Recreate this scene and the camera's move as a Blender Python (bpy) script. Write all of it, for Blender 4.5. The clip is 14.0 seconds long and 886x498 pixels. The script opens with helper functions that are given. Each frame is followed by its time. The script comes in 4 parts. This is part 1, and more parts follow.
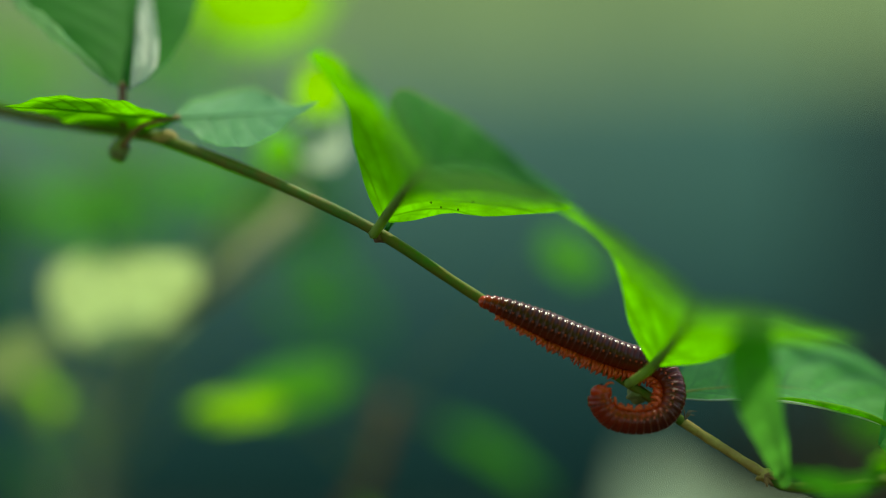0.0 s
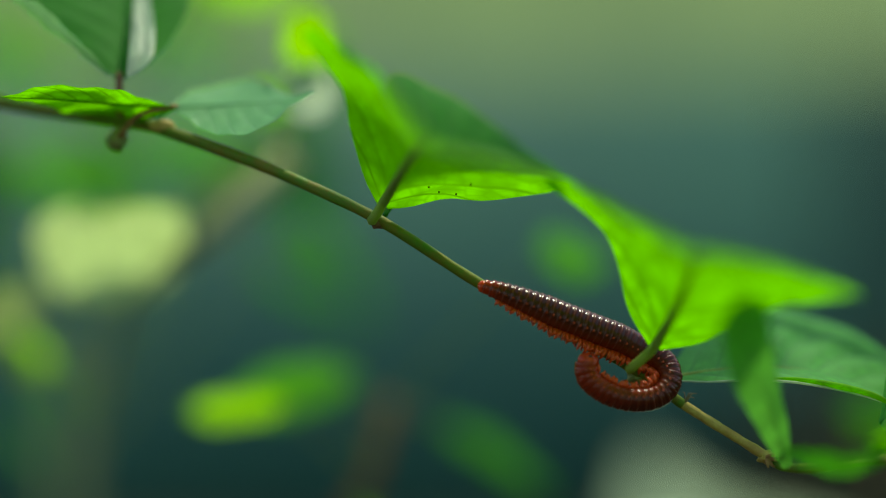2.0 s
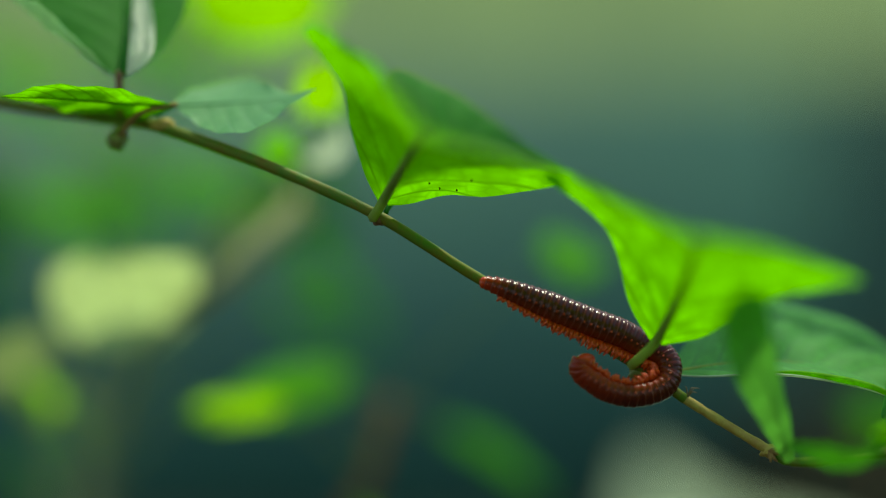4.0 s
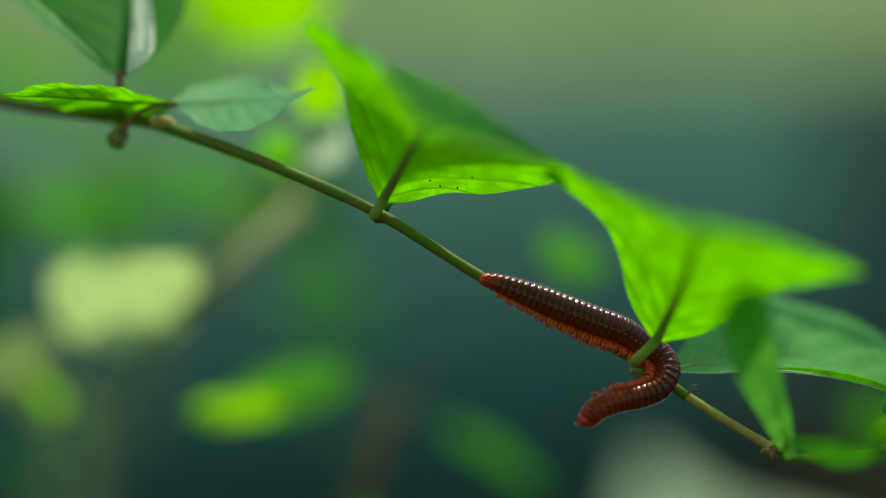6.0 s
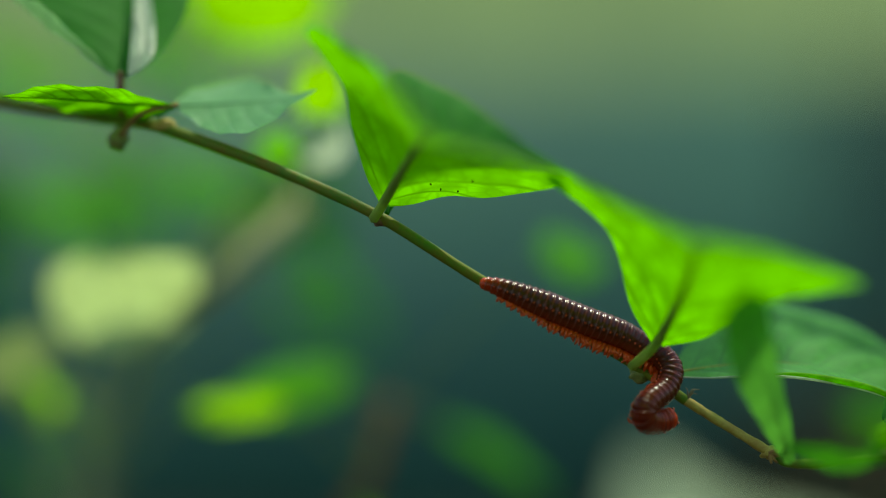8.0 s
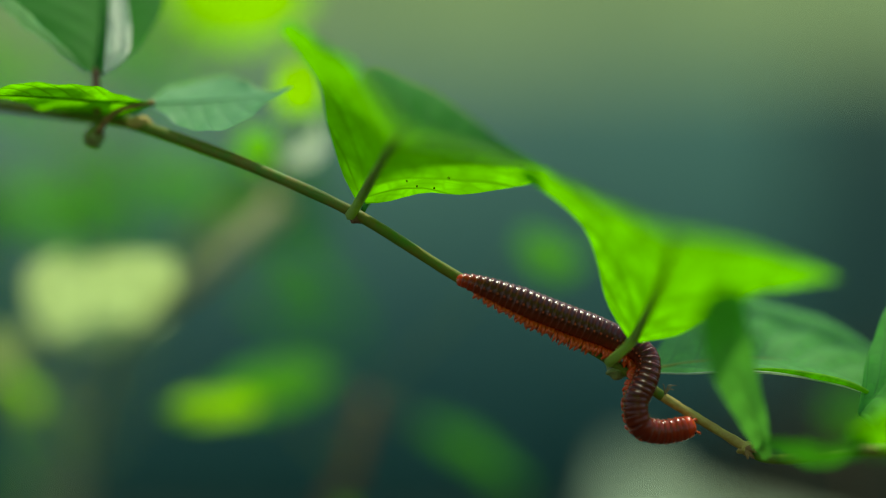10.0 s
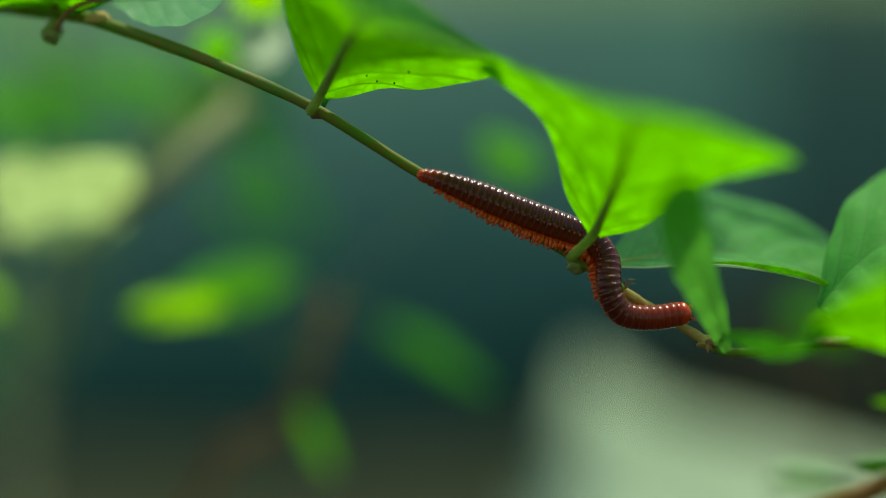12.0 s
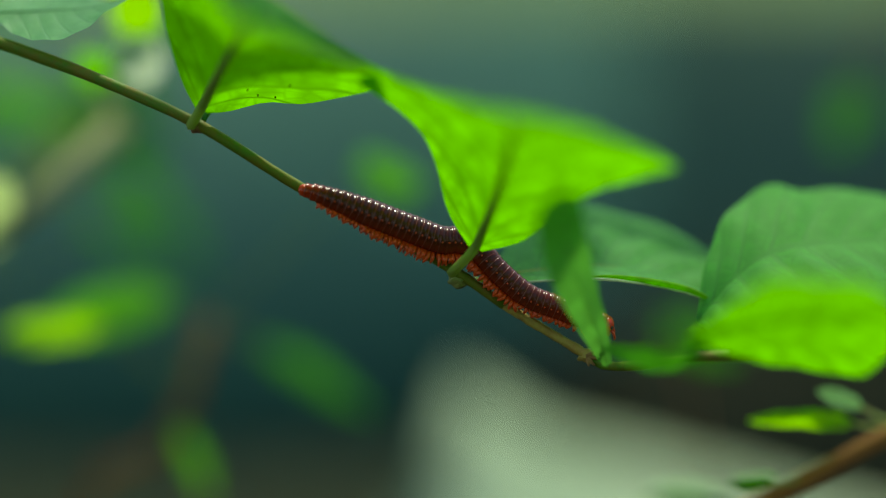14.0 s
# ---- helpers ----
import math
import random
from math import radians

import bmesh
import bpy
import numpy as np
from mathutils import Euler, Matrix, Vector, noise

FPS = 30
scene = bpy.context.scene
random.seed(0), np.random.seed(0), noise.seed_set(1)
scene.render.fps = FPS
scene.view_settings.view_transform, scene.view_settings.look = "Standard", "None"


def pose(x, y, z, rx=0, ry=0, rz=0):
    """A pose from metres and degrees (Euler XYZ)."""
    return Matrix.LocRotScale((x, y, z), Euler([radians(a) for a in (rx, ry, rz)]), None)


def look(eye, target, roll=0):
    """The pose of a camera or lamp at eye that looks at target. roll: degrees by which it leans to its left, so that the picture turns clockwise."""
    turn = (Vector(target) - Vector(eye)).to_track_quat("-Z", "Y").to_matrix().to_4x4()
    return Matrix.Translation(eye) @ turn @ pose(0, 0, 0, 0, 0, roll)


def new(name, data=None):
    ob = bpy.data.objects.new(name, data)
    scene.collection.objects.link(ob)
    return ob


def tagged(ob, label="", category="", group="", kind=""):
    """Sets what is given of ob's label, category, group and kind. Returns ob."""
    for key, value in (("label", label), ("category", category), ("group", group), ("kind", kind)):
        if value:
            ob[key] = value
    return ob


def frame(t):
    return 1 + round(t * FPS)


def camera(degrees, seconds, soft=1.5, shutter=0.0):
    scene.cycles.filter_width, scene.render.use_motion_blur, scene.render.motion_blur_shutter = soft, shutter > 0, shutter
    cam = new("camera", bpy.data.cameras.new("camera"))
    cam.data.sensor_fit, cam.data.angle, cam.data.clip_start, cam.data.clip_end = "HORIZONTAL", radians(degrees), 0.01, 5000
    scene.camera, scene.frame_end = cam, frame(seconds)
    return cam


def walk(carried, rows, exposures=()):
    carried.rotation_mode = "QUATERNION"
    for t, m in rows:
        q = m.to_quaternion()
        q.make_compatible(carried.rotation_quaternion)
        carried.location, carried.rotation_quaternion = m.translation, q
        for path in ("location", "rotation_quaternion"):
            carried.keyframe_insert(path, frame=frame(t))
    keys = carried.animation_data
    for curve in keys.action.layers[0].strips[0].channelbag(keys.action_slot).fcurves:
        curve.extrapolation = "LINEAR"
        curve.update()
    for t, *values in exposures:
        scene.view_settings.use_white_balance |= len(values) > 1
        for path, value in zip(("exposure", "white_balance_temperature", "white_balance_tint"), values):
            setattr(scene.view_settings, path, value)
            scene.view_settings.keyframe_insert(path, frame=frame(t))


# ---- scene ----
MM = 0.001
FOCUS = 0.4033          # metres from the lens to the plane of the stem
EYE = (0.0, -FOCUS, 0.45)

# The camera stands on a tripod and pans to the right and down near the end.
cam = camera(22, 14.0, soft=1.2)
cam.data.dof.use_dof = True
cam.data.dof.focus_distance = FOCUS
cam.data.dof.aperture_fstop = 2.9
cam.data.dof.aperture_blades = 0


def aim(t, yaw, pitch):
    return (t, pose(*EYE, 90 + pitch, 0, yaw))


walk(cam, [aim(0, 0, 0), aim(4, 0, 0), aim(8.7, 0, 0), aim(9.6, -0.25, -0.04), aim(10.8, -1.02, -0.32), aim(11, -1.054, -0.489),
           aim(11.5, -1.278, -1.269), aim(12, -1.517, -2.541), aim(12.5, -2.188, -2.258), aim(13, -2.943, -2.145),
           aim(13.5, -4.082, -1.958), aim(14, -4.556, -2.008)],
     exposures=[(0, 0.76, 7300, -8), (14, 0.76, 7300, -8)])

# ---- light ----
SUN_WAY = Vector((0.22, 0.30, 0.93)).normalized()
world = bpy.data.worlds.new("sky")
scene.world = world
world.use_nodes = True
wn = world.node_tree.nodes
sky = wn.new("ShaderNodeTexSky")
sky.sky_type = "NISHITA"
sky.sun_disc = False
sky.sun_elevation = math.asin(SUN_WAY.z)
sky.sun_rotation = math.atan2(SUN_WAY.x, SUN_WAY.y)
world.node_tree.links.new(sky.outputs[0], wn["Background"].inputs["Color"])
wn["Background"].inputs["Strength"].default_value = 0.15
sun = new("sun", bpy.data.lights.new("sun", "SUN"))
sun.data.energy = 2.3
sun.data.angle = radians(0.5)
sun.data.color = (1.0, 0.95, 0.84)
sun.matrix_world = look(SUN_WAY * 5, (0, 0, 0))


# ---- materials ----
class Nodes:
    """Small helper to write node trees."""

    def __init__(self, name):
        self.mat = bpy.data.materials.new(name)
        self.mat.use_nodes = True
        self.tree = self.mat.node_tree
        self.tree.nodes.clear()

    def add(self, kind, settings=None, **values):
        n = self.tree.nodes.new(kind)
        for key, value in (settings or {}).items():
            if key == "operation":
                n.operation = value
            elif key == "data_type":
                n.data_type = value
            elif key == "interpolation_type":
                n.interpolation_type = value
            elif key == "feature":
                n.feature = value
        for key, value in values.items():
            self.put(n, key.replace("_", " "), value)
        return n

    def put(self, n, key, value):
        sock = n.inputs[int(key)] if key.isdigit() else n.inputs[key]
        if isinstance(value, bpy.types.NodeSocket):
            self.tree.links.new(value, sock)
        else:
            sock.default_value = value

    def math(self, op, a, b=0.0, c=0.0):
        n = self.add("ShaderNodeMath", {"operation": op})
        for i, v in enumerate((a, b, c)):
            self.put(n, str(i), v)
        return n.outputs[0]

    def mix(self, f, a, b):
        n = self.add("ShaderNodeMix", {"data_type": "RGBA"})
        self.put(n, "0", f)
        self.put(n, "6", a)
        self.put(n, "7", b)
        return n.outputs[2]

    def noise(self, scale, detail=4.0, rough=0.55, vector=None):
        n = self.add("ShaderNodeTexNoise", Scale=scale, Detail=detail, Roughness=rough)
        if vector is not None:
            self.put(n, "Vector", vector)
        return n.outputs[0]

    def ramp(self, f, lo, hi):
        n = self.add("ShaderNodeMapRange", {"interpolation_type": "SMOOTHSTEP"})
        for key, v in (("Value", f), ("From Min", lo), ("From Max", hi)):
            self.put(n, key, v)
        return n.outputs[0]

    def bump(self, height, strength, distance):
        return self.add("ShaderNodeBump", Height=height, Strength=strength, Distance=distance).outputs[0]

    def done(self, shader):
        out = self.add("ShaderNodeOutputMaterial")
        self.tree.links.new(shader, out.inputs[0])
        return self.mat


def rgb(r, g, b):
    return (r, g, b, 1.0)


def leaf_material(name, top, pale, through_light, gloss=0.4, share=0.5, veins=8.0, sheen=0.3):
    n = Nodes(name)
    uv = n.add("ShaderNodeTexCoord").outputs["UV"]
    sep = n.add("ShaderNodeSeparateXYZ", Vector=uv)
    u, v = sep.outputs[0], n.math("ABSOLUTE", n.math("SUBTRACT", sep.outputs[1], 0.5))
    obj = n.add("ShaderNodeTexCoord").outputs["Object"]
    wobble = n.math("MULTIPLY", n.math("SUBTRACT", n.noise(90.0, 2.0, 0.5, obj), 0.5), 0.05)
    phase = n.math("MULTIPLY", n.math("ADD", n.math("SUBTRACT", u, n.math("MULTIPLY", v, 0.42)), wobble), veins)
    tri = n.math("ABSOLUTE", n.math("SUBTRACT", n.math("FRACT", phase), 0.5))
    side_vein = n.math("SUBTRACT", 1.0, n.ramp(tri, 0.03, 0.12))
    mid_vein = n.math("SUBTRACT", 1.0, n.ramp(v, 0.008, 0.03))
    net = n.add("ShaderNodeTexVoronoi", {"feature": "DISTANCE_TO_EDGE"}, Scale=330.0, Vector=obj)
    fine = n.math("SUBTRACT", 1.0, n.ramp(net.outputs["Distance"], 0.02, 0.16))
    vein = n.math("MAXIMUM", n.math("MAXIMUM", side_vein, mid_vein), n.math("MULTIPLY", fine, 0.34))
    patch = n.ramp(n.noise(75.0, 6.0, 0.65, obj), 0.35, 0.68)
    rnd = n.add("ShaderNodeObjectInfo").outputs["Random"]
    tone = n.mix(n.math("MULTIPLY", patch, 0.6), top, pale)
    tone = n.mix(n.math("MULTIPLY", vein, 0.45), tone, pale)
    tone = n.mix(n.math("MULTIPLY", rnd, 0.25), tone, pale)
    speck = n.ramp(n.noise(700.0, 2.0, 0.5, obj), 0.74, 0.8)
    tone = n.mix(n.math("MULTIPLY", speck, 0.5), tone, rgb(0.05, 0.035, 0.01))
    glow = n.mix(n.math("MULTIPLY", vein, 0.85), through_light, tuple(0.28 * c for c in through_light[:3]) + (1.0,))
    glow = n.mix(n.math("MULTIPLY", patch, 0.5), glow, tuple(0.5 * c for c in through_light[:3]) + (1.0,))
    cell = n.add("ShaderNodeTexVoronoi", {}, Scale=260.0, Vector=obj).outputs["Distance"]
    glow = n.mix(n.math("MULTIPLY", n.ramp(cell, 0.25, 0.8), 0.6), glow, tuple(0.4 * c for c in through_light[:3]) + (1.0,))
    relief = n.math("ADD", n.math("MULTIPLY", vein, -0.7), n.math("MULTIPLY", n.noise(900.0, 3.0, 0.6, obj), 0.4))
    normal = n.bump(relief, 0.35, 0.0002)
    rough = n.math("ADD", gloss, n.math("MULTIPLY", n.noise(60.0, 3.0, 0.5, obj), 0.16))
    face = n.add("ShaderNodeBsdfPrincipled", Base_Color=tone, Roughness=rough, Normal=normal)
    face.inputs["Specular IOR Level"].default_value = sheen
    back = n.add("ShaderNodeBsdfTranslucent", Color=glow, Normal=normal)
    mixed = n.add("ShaderNodeMixShader", {}, Fac=share)
    n.tree.links.new(face.outputs[0], mixed.inputs[1])
    n.tree.links.new(back.outputs[0], mixed.inputs[2])
    return n.done(mixed.outputs[0])


def plain_material(name, a, b, scale, rough=0.7, relief=0.3, depth=0.001, fine=6.0, spec=0.4):
    """Two tones mixed by noise at two scales, with a fine relief."""
    n = Nodes(name)
    obj = n.add("ShaderNodeTexCoord").outputs["Object"]
    big = n.noise(scale, 5.0, 0.6, obj)
    small = n.noise(scale * fine, 4.0, 0.6, obj)
    f = n.ramp(n.math("ADD", n.math("MULTIPLY", big, 0.65), n.math("MULTIPLY", small, 0.35)), 0.35, 0.65)
    face = n.add("ShaderNodeBsdfPrincipled", Base_Color=n.mix(f, a, b),
                 Roughness=n.math("ADD", rough - 0.08, n.math("MULTIPLY", small, 0.16)), Normal=n.bump(small, relief, depth))
    face.inputs["Specular IOR Level"].default_value = spec
    return n.done(face.outputs[0])


def shell_material(name, dark, red):
    """Glossy chitin: the ring's own tint runs from the dark back to the redder flanks and belly."""
    n = Nodes(name)
    obj = n.add("ShaderNodeTexCoord").outputs["Object"]
    tint = n.add("ShaderNodeObjectInfo").outputs["Color"]
    height = n.add("ShaderNodeSeparateXYZ", Vector=obj).outputs[2]
    flank = n.math("SUBTRACT", 1.0, n.ramp(height, -0.0019, 0.0007))
    mottle = n.ramp(n.noise(900.0, 4.0, 0.6, obj), 0.3, 0.75)
    base = n.mix(n.math("MULTIPLY", flank, 0.9), dark, red)
    base = n.mix(0.48, base, tint)
    base = n.mix(n.math("MULTIPLY", mottle, 0.2), base, red)
    fine = n.noise(2600.0, 3.0, 0.6, obj)
    face = n.add("ShaderNodeBsdfPrincipled", Base_Color=base, Roughness=n.math("ADD", 0.13, n.math("MULTIPLY", fine, 0.12)),
                 Normal=n.bump(fine, 0.25, 0.00008))
    face.inputs["Specular IOR Level"].default_value = 0.2
    face.inputs["Subsurface Weight"].default_value = 0.12
    face.inputs["Subsurface Radius"].default_value = (0.001, 0.0003, 0.0001)
    return n.done(face.outputs[0])


YOUNG = leaf_material("young_leaf", rgb(0.045, 0.17, 0.012), rgb(0.08, 0.24, 0.02), rgb(0.23, 0.77, 0.002), 0.55, 0.62, sheen=0.07)
MATURE = leaf_material("mature_leaf", rgb(0.035, 0.18, 0.022), rgb(0.06, 0.24, 0.035), rgb(0.09, 0.42, 0.012), 0.55, 0.42, sheen=0.07)
RIB = leaf_material("fresh_rib", rgb(0.32, 0.44, 0.08), rgb(0.36, 0.42, 0.10), rgb(0.50, 0.66, 0.06), 0.5, 0.5, sheen=0.2)
LAX = leaf_material("lax_leaf", rgb(0.11, 0.36, 0.05), rgb(0.15, 0.42, 0.07), rgb(0.17, 0.56, 0.06), 0.6, 0.42, sheen=0.05)
# two paler leaf tones; strips by the top leaf use them as sky gloss
GLOSS_PALE = leaf_material("gloss_pale_leaf", rgb(0.50, 0.62, 0.42), rgb(0.62, 0.70, 0.54), rgb(0.74, 0.86, 0.62), 0.35, 0.6)
SHEEN = leaf_material("sheeny_leaf", rgb(0.13, 0.37, 0.12), rgb(0.19, 0.43, 0.18), rgb(0.30, 0.60, 0.22), 0.45, 0.4, sheen=0.25)
SILK = leaf_material("silky_leaf", rgb(0.10, 0.39, 0.06), rgb(0.15, 0.45, 0.10), rgb(0.20, 0.72, 0.08), 0.55, 0.5, sheen=0.1)
SOFT = leaf_material("soft_leaf", rgb(0.09, 0.38, 0.07), rgb(0.14, 0.45, 0.11), rgb(0.28, 0.84, 0.10), 0.5, 0.55, sheen=0.15)
FRESH = leaf_material("fresh_leaf", rgb(0.07, 0.27, 0.05), rgb(0.11, 0.36, 0.06), rgb(0.15, 0.56, 0.02), 0.5, 0.45, sheen=0.15)
OLIVE = leaf_material("olive_leaf", rgb(0.20, 0.27, 0.09), rgb(0.28, 0.34, 0.14), rgb(0.34, 0.46, 0.15), 0.5, 0.6, sheen=0.12)
LIME = leaf_material("lime_leaf", rgb(0.16, 0.36, 0.02), rgb(0.22, 0.42, 0.03), rgb(0.42, 0.92, 0.004), 0.5, 0.65, sheen=0.12)
PALE = leaf_material("pale_leaf", rgb(0.42, 0.46, 0.14), rgb(0.55, 0.58, 0.26), rgb(0.60, 0.78, 0.28), 0.4, 0.7, sheen=0.1)
STEM = plain_material("green_stem", rgb(0.075, 0.165, 0.010), rgb(0.16, 0.13, 0.014), 190.0, 0.55, 0.4, 0.0003, spec=0.18)
STEM_OLD = plain_material("brown_stem", rgb(0.32, 0.19, 0.035), rgb(0.42, 0.32, 0.06), 260.0, 0.62, 0.5, 0.0004)
PETIOLE = plain_material("petiole", rgb(0.19, 0.30, 0.03), rgb(0.22, 0.24, 0.04), 300.0, 0.5, 0.3, 0.0003)
NODE_RED = plain_material("node_scar", rgb(0.16, 0.05, 0.025), rgb(0.22, 0.12, 0.05), 700.0, 0.7, 0.6, 0.0004)
BUD = plain_material("bud", rgb(0.14, 0.19, 0.03), rgb(0.22, 0.20, 0.05), 600.0, 0.65, 0.6, 0.0004)
HUSK_RED = plain_material("brown_husk", rgb(0.20, 0.09, 0.025), rgb(0.32, 0.18, 0.05), 800.0, 0.75, 0.6, 0.0003)
HUSK = plain_material("dry_husk", rgb(0.16, 0.11, 0.06), rgb(0.30, 0.22, 0.12), 900.0, 0.8, 0.6, 0.0003)
TWIG = plain_material("twig_bark", rgb(0.13, 0.05, 0.018), rgb(0.23, 0.10, 0.035), 90.0, 0.75, 0.6, 0.001)
SAPLING_BARK = plain_material("sapling_bark", rgb(0.17, 0.07, 0.02), rgb(0.26, 0.12, 0.03), 90.0, 0.75, 0.6, 0.001)
ORANGE_BARK = plain_material("orange_bark", rgb(0.18, 0.062, 0.005), rgb(0.25, 0.105, 0.008), 120.0, 0.7, 0.5, 0.0006)
BARK = plain_material("pale_bark", rgb(0.28, 0.29, 0.13), rgb(0.38, 0.37, 0.18), 60.0, 0.8, 0.6, 0.001)
SHELL = shell_material("chitin", rgb(0.020, 0.005, 0.0035), rgb(0.30, 0.030, 0.005))
RIM = plain_material("ring_rim", rgb(0.10, 0.008, 0.002), rgb(0.19, 0.016, 0.003), 1200.0, 0.3, 0.3, 0.0001, spec=0.6)
LEG = plain_material("leg", rgb(0.50, 0.032, 0.003), rgb(0.62, 0.075, 0.006), 1500.0, 0.38, 0.3, 0.0001)
HEADRED = plain_material("head_shell", rgb(0.40, 0.022, 0.003), rgb(0.54, 0.045, 0.006), 900.0, 0.25, 0.3, 0.0001, spec=0.3)
EYEMAT = plain_material("eye_patch", rgb(0.01, 0.006, 0.006), rgb(0.02, 0.01, 0.01), 1500.0, 0.2, 0.2, 0.0001)
# very dark soil tones: the shade on the ground is in the colour
SOIL = plain_material("soil", rgb(0.014, 0.024, 0.015), rgb(0.039, 0.039, 0.020), 1.8, 0.95, 0.4, 0.01, spec=0.03)
SHADE_EARTH = plain_material("shade_earth", rgb(0.016, 0.021, 0.013), rgb(0.036, 0.036, 0.021), 9.0, 0.95, 0.9, 0.02, spec=0.03)
CONCRETE = plain_material("concrete", rgb(0.25, 0.33, 0.20), rgb(0.36, 0.44, 0.28), 14.0, 0.88, 0.3, 0.002)
PLINTH = plain_material("teal_paint", rgb(0.035, 0.115, 0.085), rgb(0.050, 0.144, 0.104), 2.5, 0.6, 0.3, 0.003)
WALL_DARK = plain_material("wall_dark_tone", rgb(0.035, 0.086, 0.057), rgb(0.049, 0.110, 0.073), 2.5, 0.65, 0.3, 0.003)


def bank_material():
    """Pale dry grass with greener patches and long tufts."""
    n = Nodes("dry_grass")
    obj = n.add("ShaderNodeTexCoord").outputs["Object"]
    tall = n.add("ShaderNodeMapping", {}, Vector=obj, Scale=(3.0, 0.5, 0.5)).outputs[0]
    streak = n.ramp(n.noise(1.0, 4.0, 0.6, tall), 0.40, 0.66)
    patch = n.ramp(n.noise(1.4, 5.0, 0.6, obj), 0.35, 0.65)
    fine = n.noise(60.0, 4.0, 0.7, obj)
    tone = n.mix(patch, rgb(0.118, 0.188, 0.062), rgb(0.160, 0.220, 0.080))
    tone = n.mix(n.math("MULTIPLY", streak, 0.85), tone, rgb(0.075, 0.130, 0.05))
    tone = n.mix(n.math("MULTIPLY", fine, 0.3), tone, rgb(0.21, 0.24, 0.10))
    face = n.add("ShaderNodeBsdfPrincipled", Base_Color=tone, Roughness=0.9)
    face.inputs["Specular IOR Level"].default_value = 0.15
    return n.done(face.outputs[0])


BANK = bank_material()


# ---- mesh helpers ----
def part(name, bm, material, parent=None, label=""):
    """Links a bmesh as one mesh object under a thing or a part."""
    me = bpy.data.meshes.new(name)
    for p in bm.faces:
        p.smooth = True
    bm.to_mesh(me)
    bm.free()
    for m in material if isinstance(material, (list, tuple)) else (material,):
        me.materials.append(m)
    ob = new(name, me)
    if parent is not None:
        ob.parent = parent
    if label:
        ob["label"] = label
    return ob


def spline(points, count):
    """Points evenly spaced on a smooth curve through the given ones."""
    p = np.array([tuple(q) for q in points], float)
    ext = np.vstack([2 * p[0] - p[1], p, 2 * p[-1] - p[-2]])
    out = []
    for i in range(1, len(ext) - 2):
        a, b, c, d = ext[i - 1], ext[i], ext[i + 1], ext[i + 2]
        for s in np.linspace(0, 1, 24, endpoint=False):
            out.append(0.5 * (2 * b + (c - a) * s + (2 * a - 5 * b + 4 * c - d) * s * s + (3 * b - a - 3 * c + d) * s ** 3))
    out.append(ext[-2])
    out = np.array(out)
    run = np.concatenate([[0], np.cumsum(np.linalg.norm(np.diff(out, axis=0), axis=1))])
    want = np.linspace(0, run[-1], count)
    return np.stack([np.interp(want, run, out[:, k]) for k in range(out.shape[1])], axis=1), run[-1]


def tube(points, radii, count=24, sides=10, bm=None, rough=0.0, seed=0):
    """A tapered tube with rounded ends along a smooth curve. Radii are spread evenly over its length."""
    bm = bm or bmesh.new()
    pts, _ = spline(points, count)
    r = np.interp(np.linspace(0, 1, count), np.linspace(0, 1, len(radii)), radii)
    rng = random.Random(seed)
    up = Vector((0.13, 0.21, 0.97))
    rings = []
    for i in range(count):
        a, b = pts[max(i - 1, 0)], pts[min(i + 1, count - 1)]
        t = Vector(b - a).normalized()
        x = (up - t * up.dot(t)).normalized()
        up = x
        y = t.cross(x)
        k = r[i] * (1 + rough * rng.uniform(-1, 1))
        rings.append([bm.verts.new(Vector(pts[i]) + (x * math.cos(w) + y * math.sin(w)) * k)
                      for w in (2 * math.pi * j / sides for j in range(sides))])
    for i in range(count - 1):
        for j in range(sides):
            bm.faces.new((rings[i][j], rings[i][(j + 1) % sides], rings[i + 1][(j + 1) % sides], rings[i + 1][j]))
    for ring, end, away in ((rings[0], pts[0], pts[0] - pts[1]), (rings[-1], pts[-1], pts[-1] - pts[-2])):
        k = (ring[0].co - Vector(end)).length
        tip = bm.verts.new(Vector(end) + Vector(away).normalized() * k * 0.7)
        for j in range(sides):
            bm.faces.new((ring[j], ring[(j + 1) % sides], tip))
    bmesh.ops.recalc_face_normals(bm, faces=bm.faces)
    return bm


def lump(centre, size, seed=0, rough=0.12, bm=None, sub=3):
    """An uneven rounded lump."""
    bm = bm or bmesh.new()
    made = bmesh.ops.create_icosphere(bm, subdivisions=sub, radius=1.0)["verts"]
    for v in made:
        n = noise.noise(v.co * 1.7 + Vector((seed * 3.1, seed, 0)))
        v.co = Vector(centre) + Vector([c * s for c, s in zip(v.co * (1 + rough * 2 * n), size)])
    return bm


def at(across, up, behind=0.0):
    """Millimetres in the sharp plane of the vine, and millimetres behind it along the line of sight."""
    k = 1 + behind / (FOCUS * 1000)
    return Vector((across * k * MM, behind * MM, up * k * MM))


